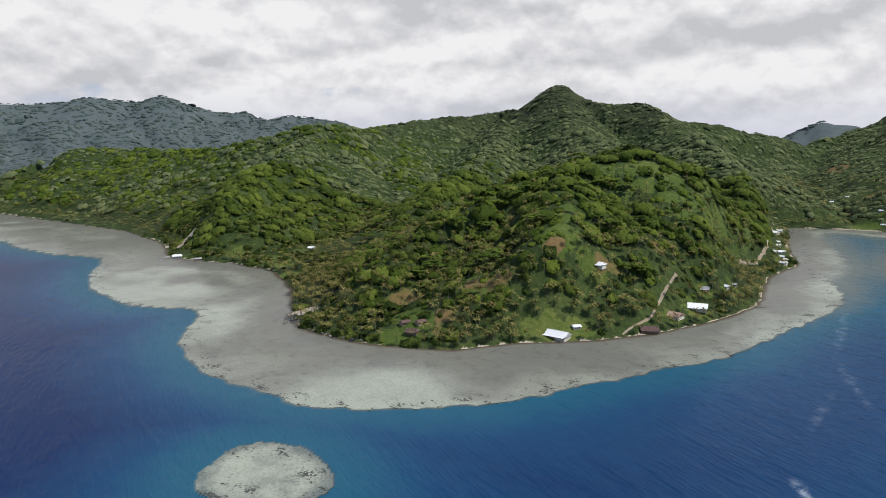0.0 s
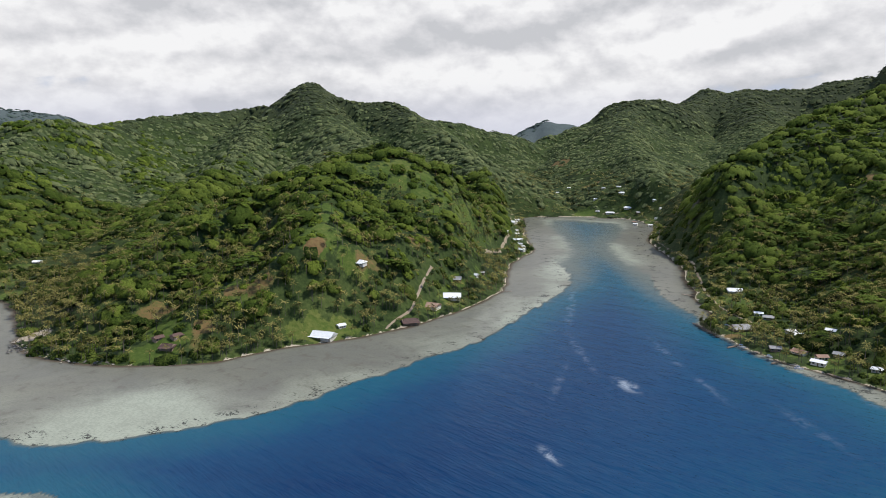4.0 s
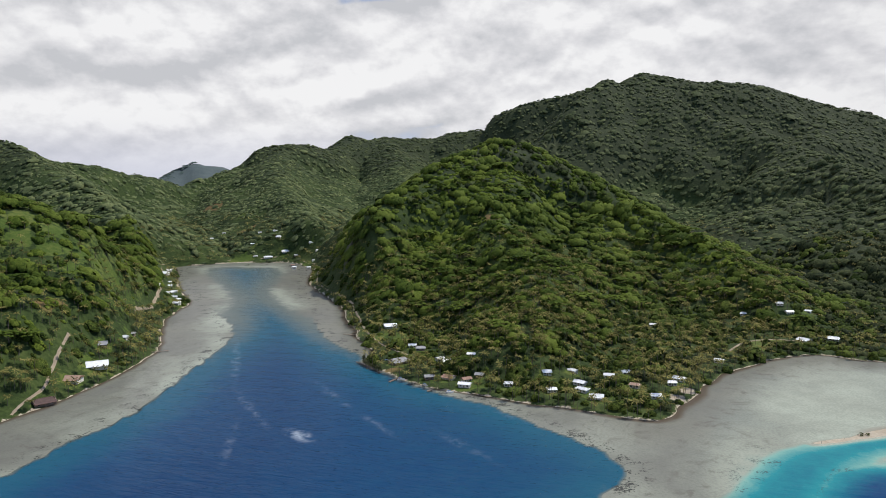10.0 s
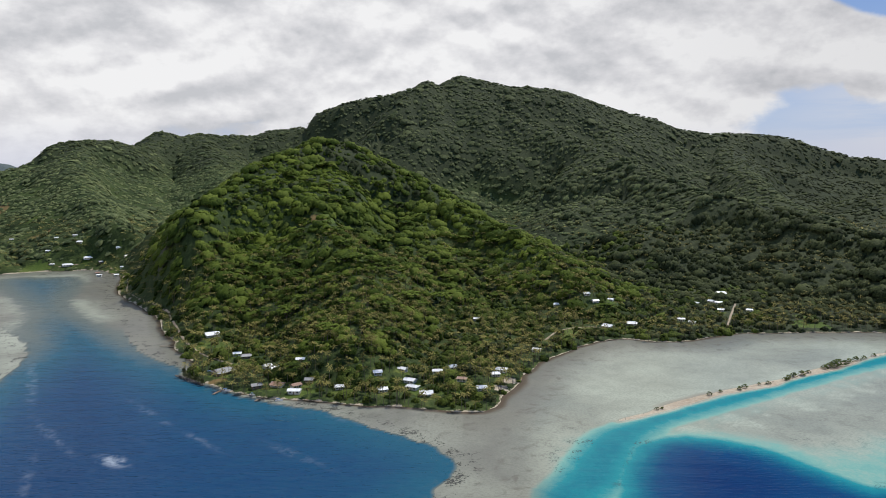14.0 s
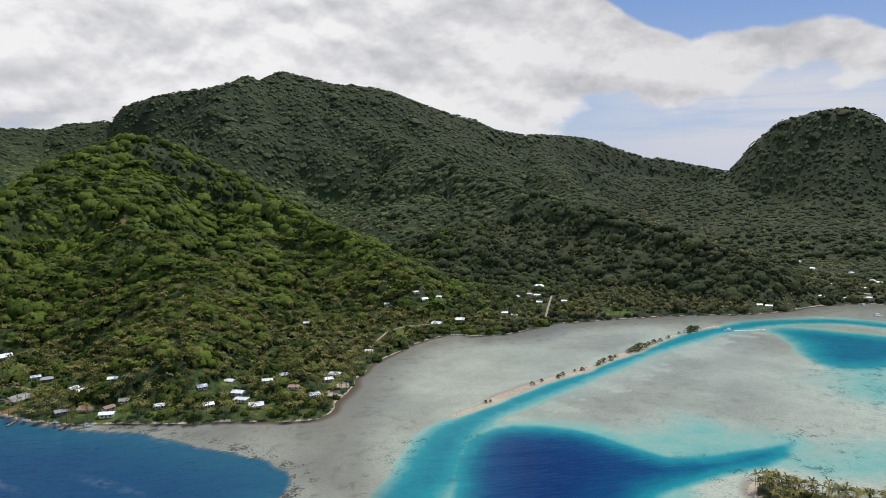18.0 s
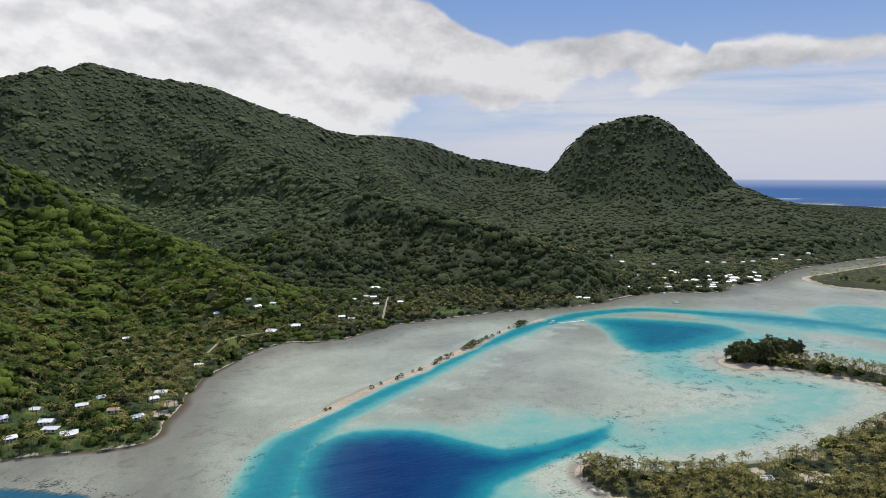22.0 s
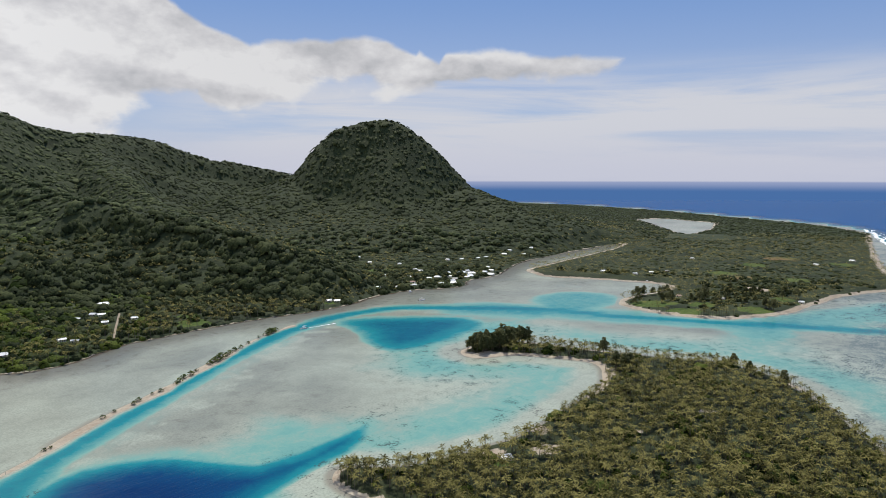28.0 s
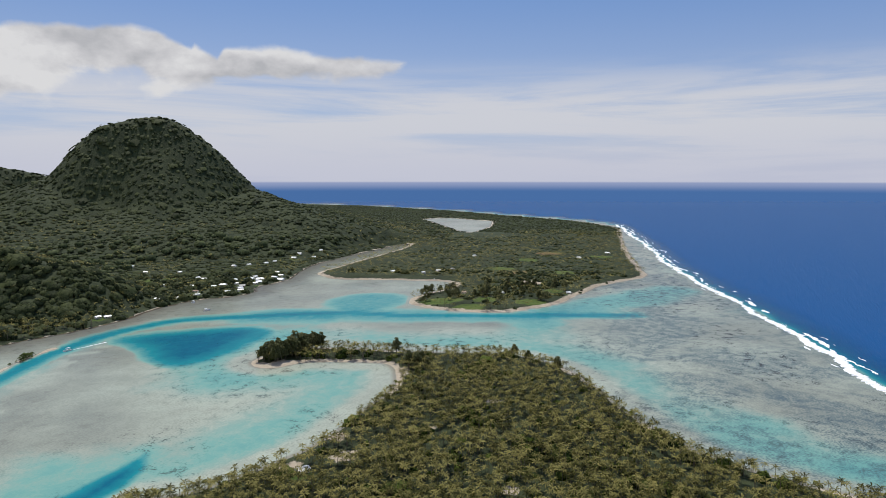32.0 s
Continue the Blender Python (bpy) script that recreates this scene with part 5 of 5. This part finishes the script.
def house(x, y, w, c, rng):
    d = min(max(w * rng.uniform(0.55, 0.75), 5.0), 11.0)
    z = float(min(ground_z([x - 3, x + 3, x, x], [y, y, y - 3, y + 3]))) - 0.1
    face = math.degrees(math.atan2(y, x)) - 90 + rng.choice([-28, -14, 0, 12, 30])
    h, rise = 2.9, d * rng.uniform(0.16, 0.24)
    ob = thing("house", x, y, max(z, 0.4), face, HOUSE_WORDS[c], "house", "houses of the bay")
    wall = TIMBER if c in "gb" else WALL
    part("wall", raw("wall", *box(-w / 2, w / 2, -d / 2, d / 2, -1.2, h), wall), ob)
    for sx in (-1, 1):
        gx = sx * (w / 2 - 0.05)
        part("gable_end", raw("gable_end", [(gx - 0.1, -d / 2, h), (gx - 0.1, d / 2, h), (gx - 0.1, 0, h + rise * 0.92), (gx + 0.1, -d / 2, h), (gx + 0.1, d / 2, h), (gx + 0.1, 0, h + rise * 0.92)],
                              [(0, 2, 1), (3, 4, 5), (0, 3, 5, 2), (1, 2, 5, 4)], wall), ob)
    hip = rng.choice([0.0, 0.0, d * 0.3])
    roof = part("roof", raw("roof", *gable(w, d, h, h + rise, 0.75, hip), ROOFS[c][0]), ob, ROOFS[c][1])
    part("ridge_cap", raw("ridge_cap", *box(-w * 0.36, w * 0.36, -0.18, 0.18, h + rise - 0.05, h + rise + 0.09), ROOFS[c][0]), roof)
    for k in range(int(w / 1.6)):
        xx = -w / 2 + 0.8 + k * 1.6
        for sy in (-1, 1):
            v = [(xx - 0.05, sy * 0.25, h + rise * (1 - 0.5 / d)), (xx + 0.05, sy * 0.25, h + rise * (1 - 0.5 / d)), (xx + 0.05, sy * (d / 2 + 0.6), h - rise * 1.2 / d), (xx - 0.05, sy * (d / 2 + 0.6), h - rise * 1.2 / d)]
            v += [(p[0], p[1], p[2] + 0.07) for p in v]
            if w > 10 and k % 2 == 0 and not hip:
                part("roof_seam", raw("roof_seam", v, [(4, 5, 6, 7), (0, 1, 5, 4), (1, 2, 6, 5), (2, 3, 7, 6), (3, 0, 4, 7)], ROOFS[c][0]), roof)
    yf = -d / 2
    part("door", raw("door", *box(-0.45, 0.45, yf - 0.06, yf + 0.02, 0.0, 2.05), TIMBER), ob)
    for k, wx in enumerate((-w * 0.3, w * 0.3)):
        win = part("window", raw("window", *box(wx - 0.7, wx + 0.7, yf - 0.05, yf + 0.02, 0.95, 2.1), GLASS), ob)
        part("sill", raw("sill", *box(wx - 0.8, wx + 0.8, yf - 0.14, yf + 0.02, 0.84, 0.94), WALL), win)
    if w > 9:
        deck = part("veranda_roof", raw("veranda_roof", [(-w / 2, yf, 2.75), (w / 2, yf, 2.75), (w / 2, yf - 2.4, 2.3), (-w / 2, yf - 2.4, 2.3), (-w / 2, yf, 2.63), (w / 2, yf, 2.63), (w / 2, yf - 2.4, 2.18), (-w / 2, yf - 2.4, 2.18)],
                                             [(3, 2, 1, 0), (4, 5, 6, 7), (2, 3, 7, 6), (0, 1, 5, 4), (1, 2, 6, 5), (3, 0, 4, 7)], ROOFS[c][0]), ob)
        for px in (-w / 2 + 0.2, 0.0, w / 2 - 0.2):
            part("post", raw("post", *box(px - 0.07, px + 0.07, yf - 2.3, yf - 2.16, -1.0, 2.25), TIMBER), ob)


def ribbon(pts, half, lift, mat, name, label, category, wob=0.5, seed=1):
    """A strip that lies on the ground along a smooth line."""
    rng = np.random.RandomState(seed)
    p = np.array(pts, float)
    t = np.concatenate([[0], np.cumsum(np.hypot(*np.diff(p, axis=0).T))])
    u = np.arange(0, t[-1], 4.0)
    q = np.stack([np.interp(u, t, p[:, 0]), np.interp(u, t, p[:, 1])], 1)
    for _ in range(6):
        q[1:-1] = (q[:-2] + 2 * q[1:-1] + q[2:]) / 4
    d = np.gradient(q, axis=0)
    n = np.stack([-d[:, 1], d[:, 0]], 1) / np.hypot(*d.T)[:, None]
    rows = []
    for k in (-1, -0.4, 0.4, 1):
        e = q + n * (half * k + rng.uniform(-wob, wob, len(q)) * (abs(k) == 1))[:, None]
        z = np.maximum(ground_z(e[:, 0], e[:, 1]), 0.45) + (lift if abs(k) < 1 else -0.3)
        rows.append(np.concatenate([e, z[:, None]], 1))
    v = np.stack(rows, 1).reshape(-1, 3)
    i = np.arange(len(q) - 1)[:, None] * 4 + np.arange(3)[None]
    f = np.stack([i, i + 1, i + 5, i + 4], -1).reshape(-1, 4)
    tagged(new(name, mesh_np(name, v, f[:, ::-1], mats=[mat])), label, category, kind="structure")


# ---------------------------------------------------------------- single trees
def tube(path, radii, sides=6):
    v, f = [], []
    for k, (p, r) in enumerate(zip(path, radii)):
        for s in range(sides):
            a = 2 * math.pi * s / sides
            v.append((p[0] + r * math.cos(a), p[1] + r * math.sin(a), p[2]))
        if k:
            for s in range(sides):
                b, c = (k - 1) * sides, k * sides
                f.append((b + s, b + (s + 1) % sides, c + (s + 1) % sides, c + s))
    return v, f


def join(shapes):
    v, f = [], []
    for a, b in shapes:
        o = len(v)
        v += list(a)
        f += [tuple(i + o for i in q) for q in b]
    return v, f


def proto_palm(seed):
    rng = random.Random(seed)
    h = rng.uniform(8.5, 14.5)
    bx, by = rng.uniform(-1.4, 1.4), rng.uniform(-1.4, 1.4)
    path = [(bx * (k / 5) ** 1.6, by * (k / 5) ** 1.6, h * k / 5 - (0.3 if k == 0 else 0)) for k in range(6)]
    trunk = raw("trunk", *tube(path, (0.26, 0.19, 0.16, 0.15, 0.14, 0.13)), BARK, True)
    v, f = [], []
    tx, ty, tz = path[-1]
    for k in range(15):
        a = 2 * math.pi * k / 15 + rng.uniform(-0.2, 0.2)
        up = rng.uniform(-0.5, 1.0)
        ln = rng.uniform(2.8, 3.7)
        dx, dy = math.cos(a), math.sin(a)
        b = len(v)
        for j in range(5):
            s = j / 4
            rr, zz = ln * (s - 0.12 * s * s), tz + ln * (up * 0.55 * s - (0.55 + 0.25 * up) * s * s)
            w = 0.42 * math.sin(math.pi * min(1, 0.12 + 0.83 * s)) + 0.03
            x, y = tx + dx * rr, ty + dy * rr
            v += [(x - dy * w, y + dx * w, zz - 0.28 * w), (x, y, zz + 0.1), (x + dy * w, y - dx * w, zz - 0.28 * w)]
            if j:
                o = b + 3 * (j - 1)
                f += [(o, o + 3, o + 4, o + 1), (o + 1, o + 4, o + 5, o + 2)]
    return trunk, raw("crown", v, f, LONE_PALM)


def clump(rng, cx, cy, cz, r, flat):
    """A small ragged tuft of leaves."""
    v, t = crown_shape(rng.randint(0, 9999), flat)
    v = v[:14] * r * np.array([rng.uniform(0.8, 1.2), rng.uniform(0.8, 1.2), 1]) + np.array([cx, cy, cz])
    return [tuple(p) for p in v], [tuple(q) for q in t[:18]]


def proto_tree(seed, h, wide, flat, n, mat, top=0.0):
    rng = random.Random(seed)
    limbs = [tube([(0, 0, -0.8), (0.1, 0.1, h * 0.3), (0.2, -0.1, h * 0.62)], (0.05 * h * 0.6, 0.035 * h * 0.6, 0.02 * h), 6)]
    for k in range(5):
        a = 2 * math.pi * k / 5 + rng.uniform(-0.3, 0.3)
        limbs.append(tube([(0.1, 0.1, h * (0.3 + 0.04 * k)), (math.cos(a) * wide * 0.35, math.sin(a) * wide * 0.35, h * 0.6), (math.cos(a) * wide * 0.7, math.sin(a) * wide * 0.7, h * 0.74)], (0.016 * h, 0.011 * h, 0.005 * h), 4))
    leaves = []
    for k in range(n):
        a, q = rng.uniform(0, 2 * math.pi), math.sqrt(rng.random())
        rr = wide * q
        if top:
            zz = h * (0.25 + 0.75 * rng.random())
            rr = wide * q * (1.05 - 0.75 * ((zz / h - 0.25) / 0.75) ** 1.5)
        else:
            zz = h * (0.66 + 0.30 * math.sqrt(max(0, 1 - q * q))) + rng.uniform(-0.08, 0.08) * h
        leaves.append(clump(rng, rr * math.cos(a), rr * math.sin(a), zz, wide * rng.uniform(0.16, 0.30), flat))
    return raw("trunk", *join(limbs), BARK, True), raw("crown", *join(leaves), mat)


def stand(name, meshes, x, y, z, turn, size, label, category, group):
    ob = thing(name, x, y, z, turn, label, category, group)
    ob.scale = (size, size, size)
    part("trunk", meshes[0], ob)
    part("crown", meshes[1], ob)


def inland(pts_x, pts_y):
    m, l = coast(np.array(pts_x, float), np.array(pts_y, float))
    return l, height(np.array(pts_x, float), np.array(pts_y, float), m, l)


def shore_palms():
    rng = np.random.RandomState(12)
    protos = [proto_palm(k) for k in range(8)]
    ring = MOTU + MOTU[:1]
    xs, ys = [], []
    while len(xs) < 1400:
        k = rng.randint(0, len(MOTU))
        (ax, ay), (bx, by) = ring[k], ring[k + 1]
        if rng.uniform() > math.hypot(bx - ax, by - ay) / 110:
            continue
        t = rng.uniform()
        xs.append(ax + t * (bx - ax) + rng.normal(0, 8))
        ys.append(ay + t * (by - ay) + rng.normal(0, 8))
    l, z = inland(xs, ys)
    n = 0
    for x, y, ll, zz in zip(xs, ys, l, z):
        if 4.5 < ll < 13 and math.hypot(x, y) > 255 and n < 170 and not (y > 330 and x < 520):
            stand("palm_tree", protos[n % 8], x, y, zz - 0.1, rng.uniform(0, 360), rng.uniform(0.42, 0.72), "slender coconut palm leaning over the islet's sandy edge", "palm tree", "palms along the islet")
            n += 1


def ironwoods():
    rng = np.random.RandomState(5)
    protos = [proto_tree(60 + k, rng.uniform(13, 16), rng.uniform(4.2, 5.6), 1.1, 120, NEEDLE, top=1.0) for k in range(4)]
    spots = [(501 + 5.2 * k + rng.uniform(-3, 3), 422 - 0.5 * k + rng.uniform(-11, 12)) for k in range(14) for _ in range(4)]
    spots += [(534, 293), (538, 286), (542, 297), (546, 286), (571, 326), (608, 279), (593, 200), (581, 169), (619, 222)]
    spots += [(877 + 9 * k, 451 - 2.2 * k + rng.uniform(-6, 6)) for k in range(8)] + [(831 + 14 * k, 431 - 9 * k + rng.uniform(-12, 12)) for k in range(7)]
    spots += [(940 + rng.uniform(-67, 91), 330 + rng.uniform(-56, 61)) for _ in range(26)]
    spots += [(-223 + 4 * k, 528 - 3.4 * k) for k in range(6)] + [(455, 656), (-227, 534)]
    l, z = inland([s[0] for s in spots], [s[1] for s in spots])
    for (x, y), ll, zz in zip(spots, l, z):
        if ll > 1.0 or x < -150:
            near = x < -150
            stand("ironwood_tree", protos[rng.randint(0, 4)], x, y, max(zz, 0.5), rng.uniform(0, 360), rng.uniform(0.25, 0.45) if near else (rng.uniform(0.55, 0.8) + 0.5 * rng.uniform(0.4, 1.0) * min(1, max(0, (x - 465) / 40)) if y > 370 and x < 560 else rng.uniform(0.6, 1.1)),
                  "dark feathery ironwood tree on the sandy shore", "tree", "ironwoods on the shore")


def spit_bushes():
    rng = np.random.RandomState(9)
    protos = [proto_tree(80 + k, 2.6, 2.2, 0.8, 30, BUSH, top=1.0) for k in range(3)]
    p = np.array(SPIT, float)
    t = np.concatenate([[0], np.cumsum(np.hypot(*np.diff(p, axis=0).T))])
    for u, size in [(40, 0.6), (44, 0.5), (98, 0.8), (108, 0.6), (128, 0.8), (135, 0.9), (150, 0.6), (158, 0.8), (182, 0.8), (188, 1.0), (197, 1.1), (205, 1.2), (214, 0.8), (240, 1.1), (246, 1.3), (252, 1.7), (262, 1.6), (270, 1.1),
                    (280, 1.0), (291, 1.2), (302, 1.0), (320, 0.8), (345, 0.8), (358, 1.5), (366, 1.8), (372, 1.5), (380, 1.2)]:
        x, y = np.interp(u, t, p[:, 0]) + rng.uniform(-1.5, 1.5), np.interp(u, t, p[:, 1]) + rng.uniform(-1.5, 1.5)
        stand("bush", protos[rng.randint(0, 3)], x, y, max(float(ground_z(x, y)[0]), 0.2) - 0.75 * size, rng.uniform(0, 360), size * 1.35, "low green bush on the narrow sand spit", "bush", "bushes on the sand spit")


def slope_trees():
    """Spreading rain trees on the two front hills, where the camera sees them closest."""
    rng = np.random.RandomState(31)
    protos = [proto_tree(100 + k, h, w, 0.42, 38, RAIN) for k, (h, w) in enumerate(((10, 9), (11, 11), (9, 7.5), (12, 10), (8, 8)))]
    n = 0
    for x0, x1, y0, y1, want in ((-330, 160, 560, 1120, 160), (-760, -420, 230, 680, 90), (-1000, -700, 250, 620, 40)):
        k = 0
        while k < want:
            xs, ys = rng.uniform(x0, x1, 40), rng.uniform(y0, y1, 40)
            l, z = inland(xs, ys)
            for x, y, ll, zz in zip(xs, ys, l, z):
                if ll > 45 and zz > 9 and k < want and all(math.hypot(x - c[0], y - c[1]) > c[2] + 5 for c in CLEAR):
                    stand("rain_tree", protos[n % 5], x, y, zz, rng.uniform(0, 360), rng.uniform(0.75, 1.25), "spreading light green rain tree above the forest slope", "tree", "rain trees on the slopes")
                    n += 1
                    k += 1


# ---------------------------------------------------------------- boats, jetties, surf
def boat(x, y, turn, size=1.0, awning=True):
    ob = thing("boat", x, y, -0.05, turn, "small white motorboat afloat on the lagoon", "boat", "boats on the lagoon")
    ob.scale = (size, size, size)
    sec = [(-3.0, 0.95, 0.75), (-1.0, 1.1, 0.78), (1.2, 0.95, 0.9), (2.6, 0.4, 1.05), (3.3, 0.03, 1.15)]
    v, f = [], []
    for k, (xx, w, h) in enumerate(sec):
        v += [(xx, -w, h), (xx, -w * 0.75, -0.2), (xx, 0, -0.35), (xx, w * 0.75, -0.2), (xx, w, h), (xx, w * 0.85, h - 0.03), (xx, w * 0.75, 0.3), (xx, -w * 0.75, 0.3), (xx, -w * 0.85, h - 0.03)]
        if k:
            b, c = (k - 1) * 9, k * 9
            f += [(b + i, c + i, c + (i + 1) % 9, b + (i + 1) % 9) for i in range(9)]
    f += [tuple(range(8, -1, -1)), tuple(range(36, 45))]
    part("hull", raw("hull", v, f, HULL), ob)
    part("console", raw("console", *box(-0.4, 0.3, -0.4, 0.4, 0.3, 1.3, 0.06), HULL), ob)
    part("bench", raw("bench", *box(-1.6, -1.1, -0.75, 0.75, 0.3, 0.7), TIMBER), ob)
    part("outboard_motor", raw("outboard_motor", *box(-3.5, -3.05, -0.22, 0.22, -0.1, 1.15, 0.05), STONE), ob, "dark outboard motor")
    if awning:
        part("awning", raw("awning", *box(-1.9, 0.8, -0.95, 0.95, 2.05, 2.15, 0.05), HULL if size > 1.2 else AWNING), ob)
        for px in (-1.8, 0.7):
            for py in (-0.85, 0.85):
                part("pole", raw("pole", *box(px - 0.03, px + 0.03, py - 0.03, py + 0.03, 0.3, 2.06), HULL), ob)


def jetty(x0, y0, x1, y1, wide=1.8):
    ln, turn = math.hypot(x1 - x0, y1 - y0), math.degrees(math.atan2(y1 - y0, x1 - x0))
    ob = thing("jetty", x0, y0, 0.0, turn, "short grey timber jetty on posts over the shallows", "jetty", "jetties")
    n = max(4, int(ln / 0.9))
    plank = raw("plank", *box(-0.4, 0.4, -wide / 2, wide / 2, 0.85, 0.95), TIMBER)
    post = raw("post", *tube([(0, 0, -1.5), (0, 0, 0.9)], (0.12, 0.11), 6), TIMBER)
    for k in range(n):
        q = part("plank", plank, ob)
        q.location = (0.45 + k * 0.9, 0, 0)
    for k in range(0, n + 1, 4):
        for sy in (-1, 1):
            q = part("post", post, ob)
            q.location = (k * 0.9, sy * (wide / 2 - 0.15), 0)


def breakwater():
    rng = np.random.RandomState(2)
    ob = thing("breakwater", -234, 537, 0, 0, "low breakwater of piled dark basalt boulders", "breakwater")
    rocks = []
    for k in range(3):
        v, t = crown_shape(300 + k, 0.7)
        rocks.append(raw("boulder", v[:14], [tuple(q) for q in t[:18]], STONE))
    for k in range(90):
        u = rng.uniform()
        q = part("boulder", rocks[k % 3], ob)
        q.location = (u * 32 + rng.normal(0, 1.1), -u * 26 + rng.normal(0, 1.1), rng.uniform(-0.2, 0.5))
        q.rotation_euler = (0, 0, rng.uniform(0, 6))
        q.scale = [rng.uniform(0.6, 1.4)] * 3


def surf():
    """Broken white water along the reef edge: two ragged bands of low crests."""
    rng = np.random.RandomState(3)
    p = np.array(SURF[::-1] + [(2549, 500)], float)
    p = np.concatenate([[[470, -160]], p])
    t = np.concatenate([[0], np.cumsum(np.hypot(*np.diff(p, axis=0).T))])
    u = np.arange(0, t[-1], 1.6)
    q = np.stack([np.interp(u, t, p[:, 0]), np.interp(u, t, p[:, 1])], 1)
    d = np.gradient(q, axis=0)
    n = np.stack([-d[:, 1], d[:, 0]], 1) / np.hypot(*d.T)[:, None]
    vs, fs, base = [], [], 0
    for shift, wide, cut, seed in ((0, 3.3, 0.12, 1), (-13, 2.2, 0.44, 2), (7, 1.4, 0.60, 3), (-26, 1.4, 0.54, 4)):
        c = fbm(u, 0 * u + 7 * seed, 60, 4, seed)
        off = (c - 0.5) * 22 + 5 * (fbm(u, 0 * u, 9, 2, seed + 40) - 0.5) + shift
        w = wide * np.clip((fbm(u, 0 * u, 22, 3, seed + 20) - cut) * 4.5, 0, 1.6)
        rows = []
        for k in (-1, -0.45, 0.1, 0.6, 1):
            jag = rng.uniform(-0.35, 0.35, len(u)) * w
            e = q + n * (off + k * w + jag)[:, None]
            z = 0.12 + (1 - k * k) * 0.16 * w * rng.uniform(0.5, 1.3, len(u)) - (abs(k) == 1) * 0.25
            rows.append(np.concatenate([e, z[:, None]], 1))
        v = np.stack(rows, 1).reshape(-1, 3)
        i = np.arange(len(u) - 1)[:, None] * 5 + np.arange(4)[None]
        f = np.stack([i, i + 1, i + 6, i + 5], -1).reshape(-1, 4)
        ok = ((w[:-1] > 0.25) & (w[1:] > 0.25)).repeat(4)
        vs.append(v)
        fs.append(f[ok] + base)
        base += len(v)
    tagged(new("surf", mesh_np("surf", np.concatenate(vs), np.concatenate(fs), mats=[FOAM], smooth=False)), "white breaking surf along the outer reef edge", "surf", kind="stuff")


def shore_rocks():
    rng = np.random.RandomState(8)
    ob = thing("shore_rocks", -549, 122, 0, 0, "scattered dark and pale boulders along the low rocky shore", "rocks")
    shapes = []
    for k in range(3):
        v, t = crown_shape(320 + k, 0.6)
        shapes.append(raw("boulder", v[:14], [tuple(q) for q in t[:18]], (STONE, PALE_STONE)[k % 2]))
    line = [(-70, 18), (-27, 6), (0, 0), (30, 12), (59, 21), (80, 40)]
    for k in range(150):
        u = rng.uniform(0, 4.99)
        (ax, ay), (bx, by) = line[int(u)], line[int(u) + 1]
        q = part("boulder", shapes[k % 3], ob)
        q.location = (ax + (u % 1) * (bx - ax) + rng.normal(0, 3.0), ay + (u % 1) * (by - ay) + rng.normal(0, 3.0), 0.3)
        q.rotation_euler = (0, 0, rng.uniform(0, 6))
        q.scale = [rng.uniform(0.5, 1.5)] * 3


def wake():
    rng = np.random.RandomState(6)
    v, f = [], []
    for k in range(30):
        u = k / 29
        x, y, w = 455 + 36 * u, 632.4 - 3.2 * u, (0.35 + 0.7 * u) * rng.uniform(0.5, 1.2)
        v += [(x, y - w, 0.03), (x, y - 0.2 * w, 0.16 - 0.08 * u), (x, y + 0.3 * w, 0.16 - 0.08 * u), (x, y + w, 0.03)]
        if k:
            f += [(4 * k - 4 + i, 4 * k + i, 4 * k + i + 1, 4 * k - 3 + i) for i in range(3)]
    tagged(new("boat_wake", raw("boat_wake", v, f, FOAM, True)), "white foam wake on the turquoise channel", "wake", kind="stuff")


build_ground()
wake()
build_water()
plant()
surf()
for k, rd in enumerate(ROADS):
    ribbon(rd, 1.9 if k else 1.6, 0.18, DIRT, "road", "narrow pale dirt road along the shore and slopes", "road", 0.3, k)
slope_trees()
shore_palms()
ironwoods()
spit_bushes()
_r = random.Random(4)
for h in HOUSES:
    house(*h, _r)
for b in ((703, 720, 20, 1.3), (666, 660, -10, 1.6), (449, 633, 174, 1.4), (-210, 545, 40, 1.0), (-198, 552, 70, 0.9), (-180, 498, 10, 1.0), (-134, 477, 20, 0.9), (-157, 489, -20, 0.8), (1032, 508, 30, 1.3), (-945, 49, 100, 1.0), (-923, 40, 60, 0.8)):
    boat(*b)
for j in ((-428, 512, -416, 523), (-290, 631, -276, 630), (-182, 502, -186, 488), (-148, 481, -150, 473), (-935, 56, -929, 40), (-910, 73, -899, 59), (-117, 478, -102, 473)):
    jetty(*j)

breakwater()
shore_rocks()
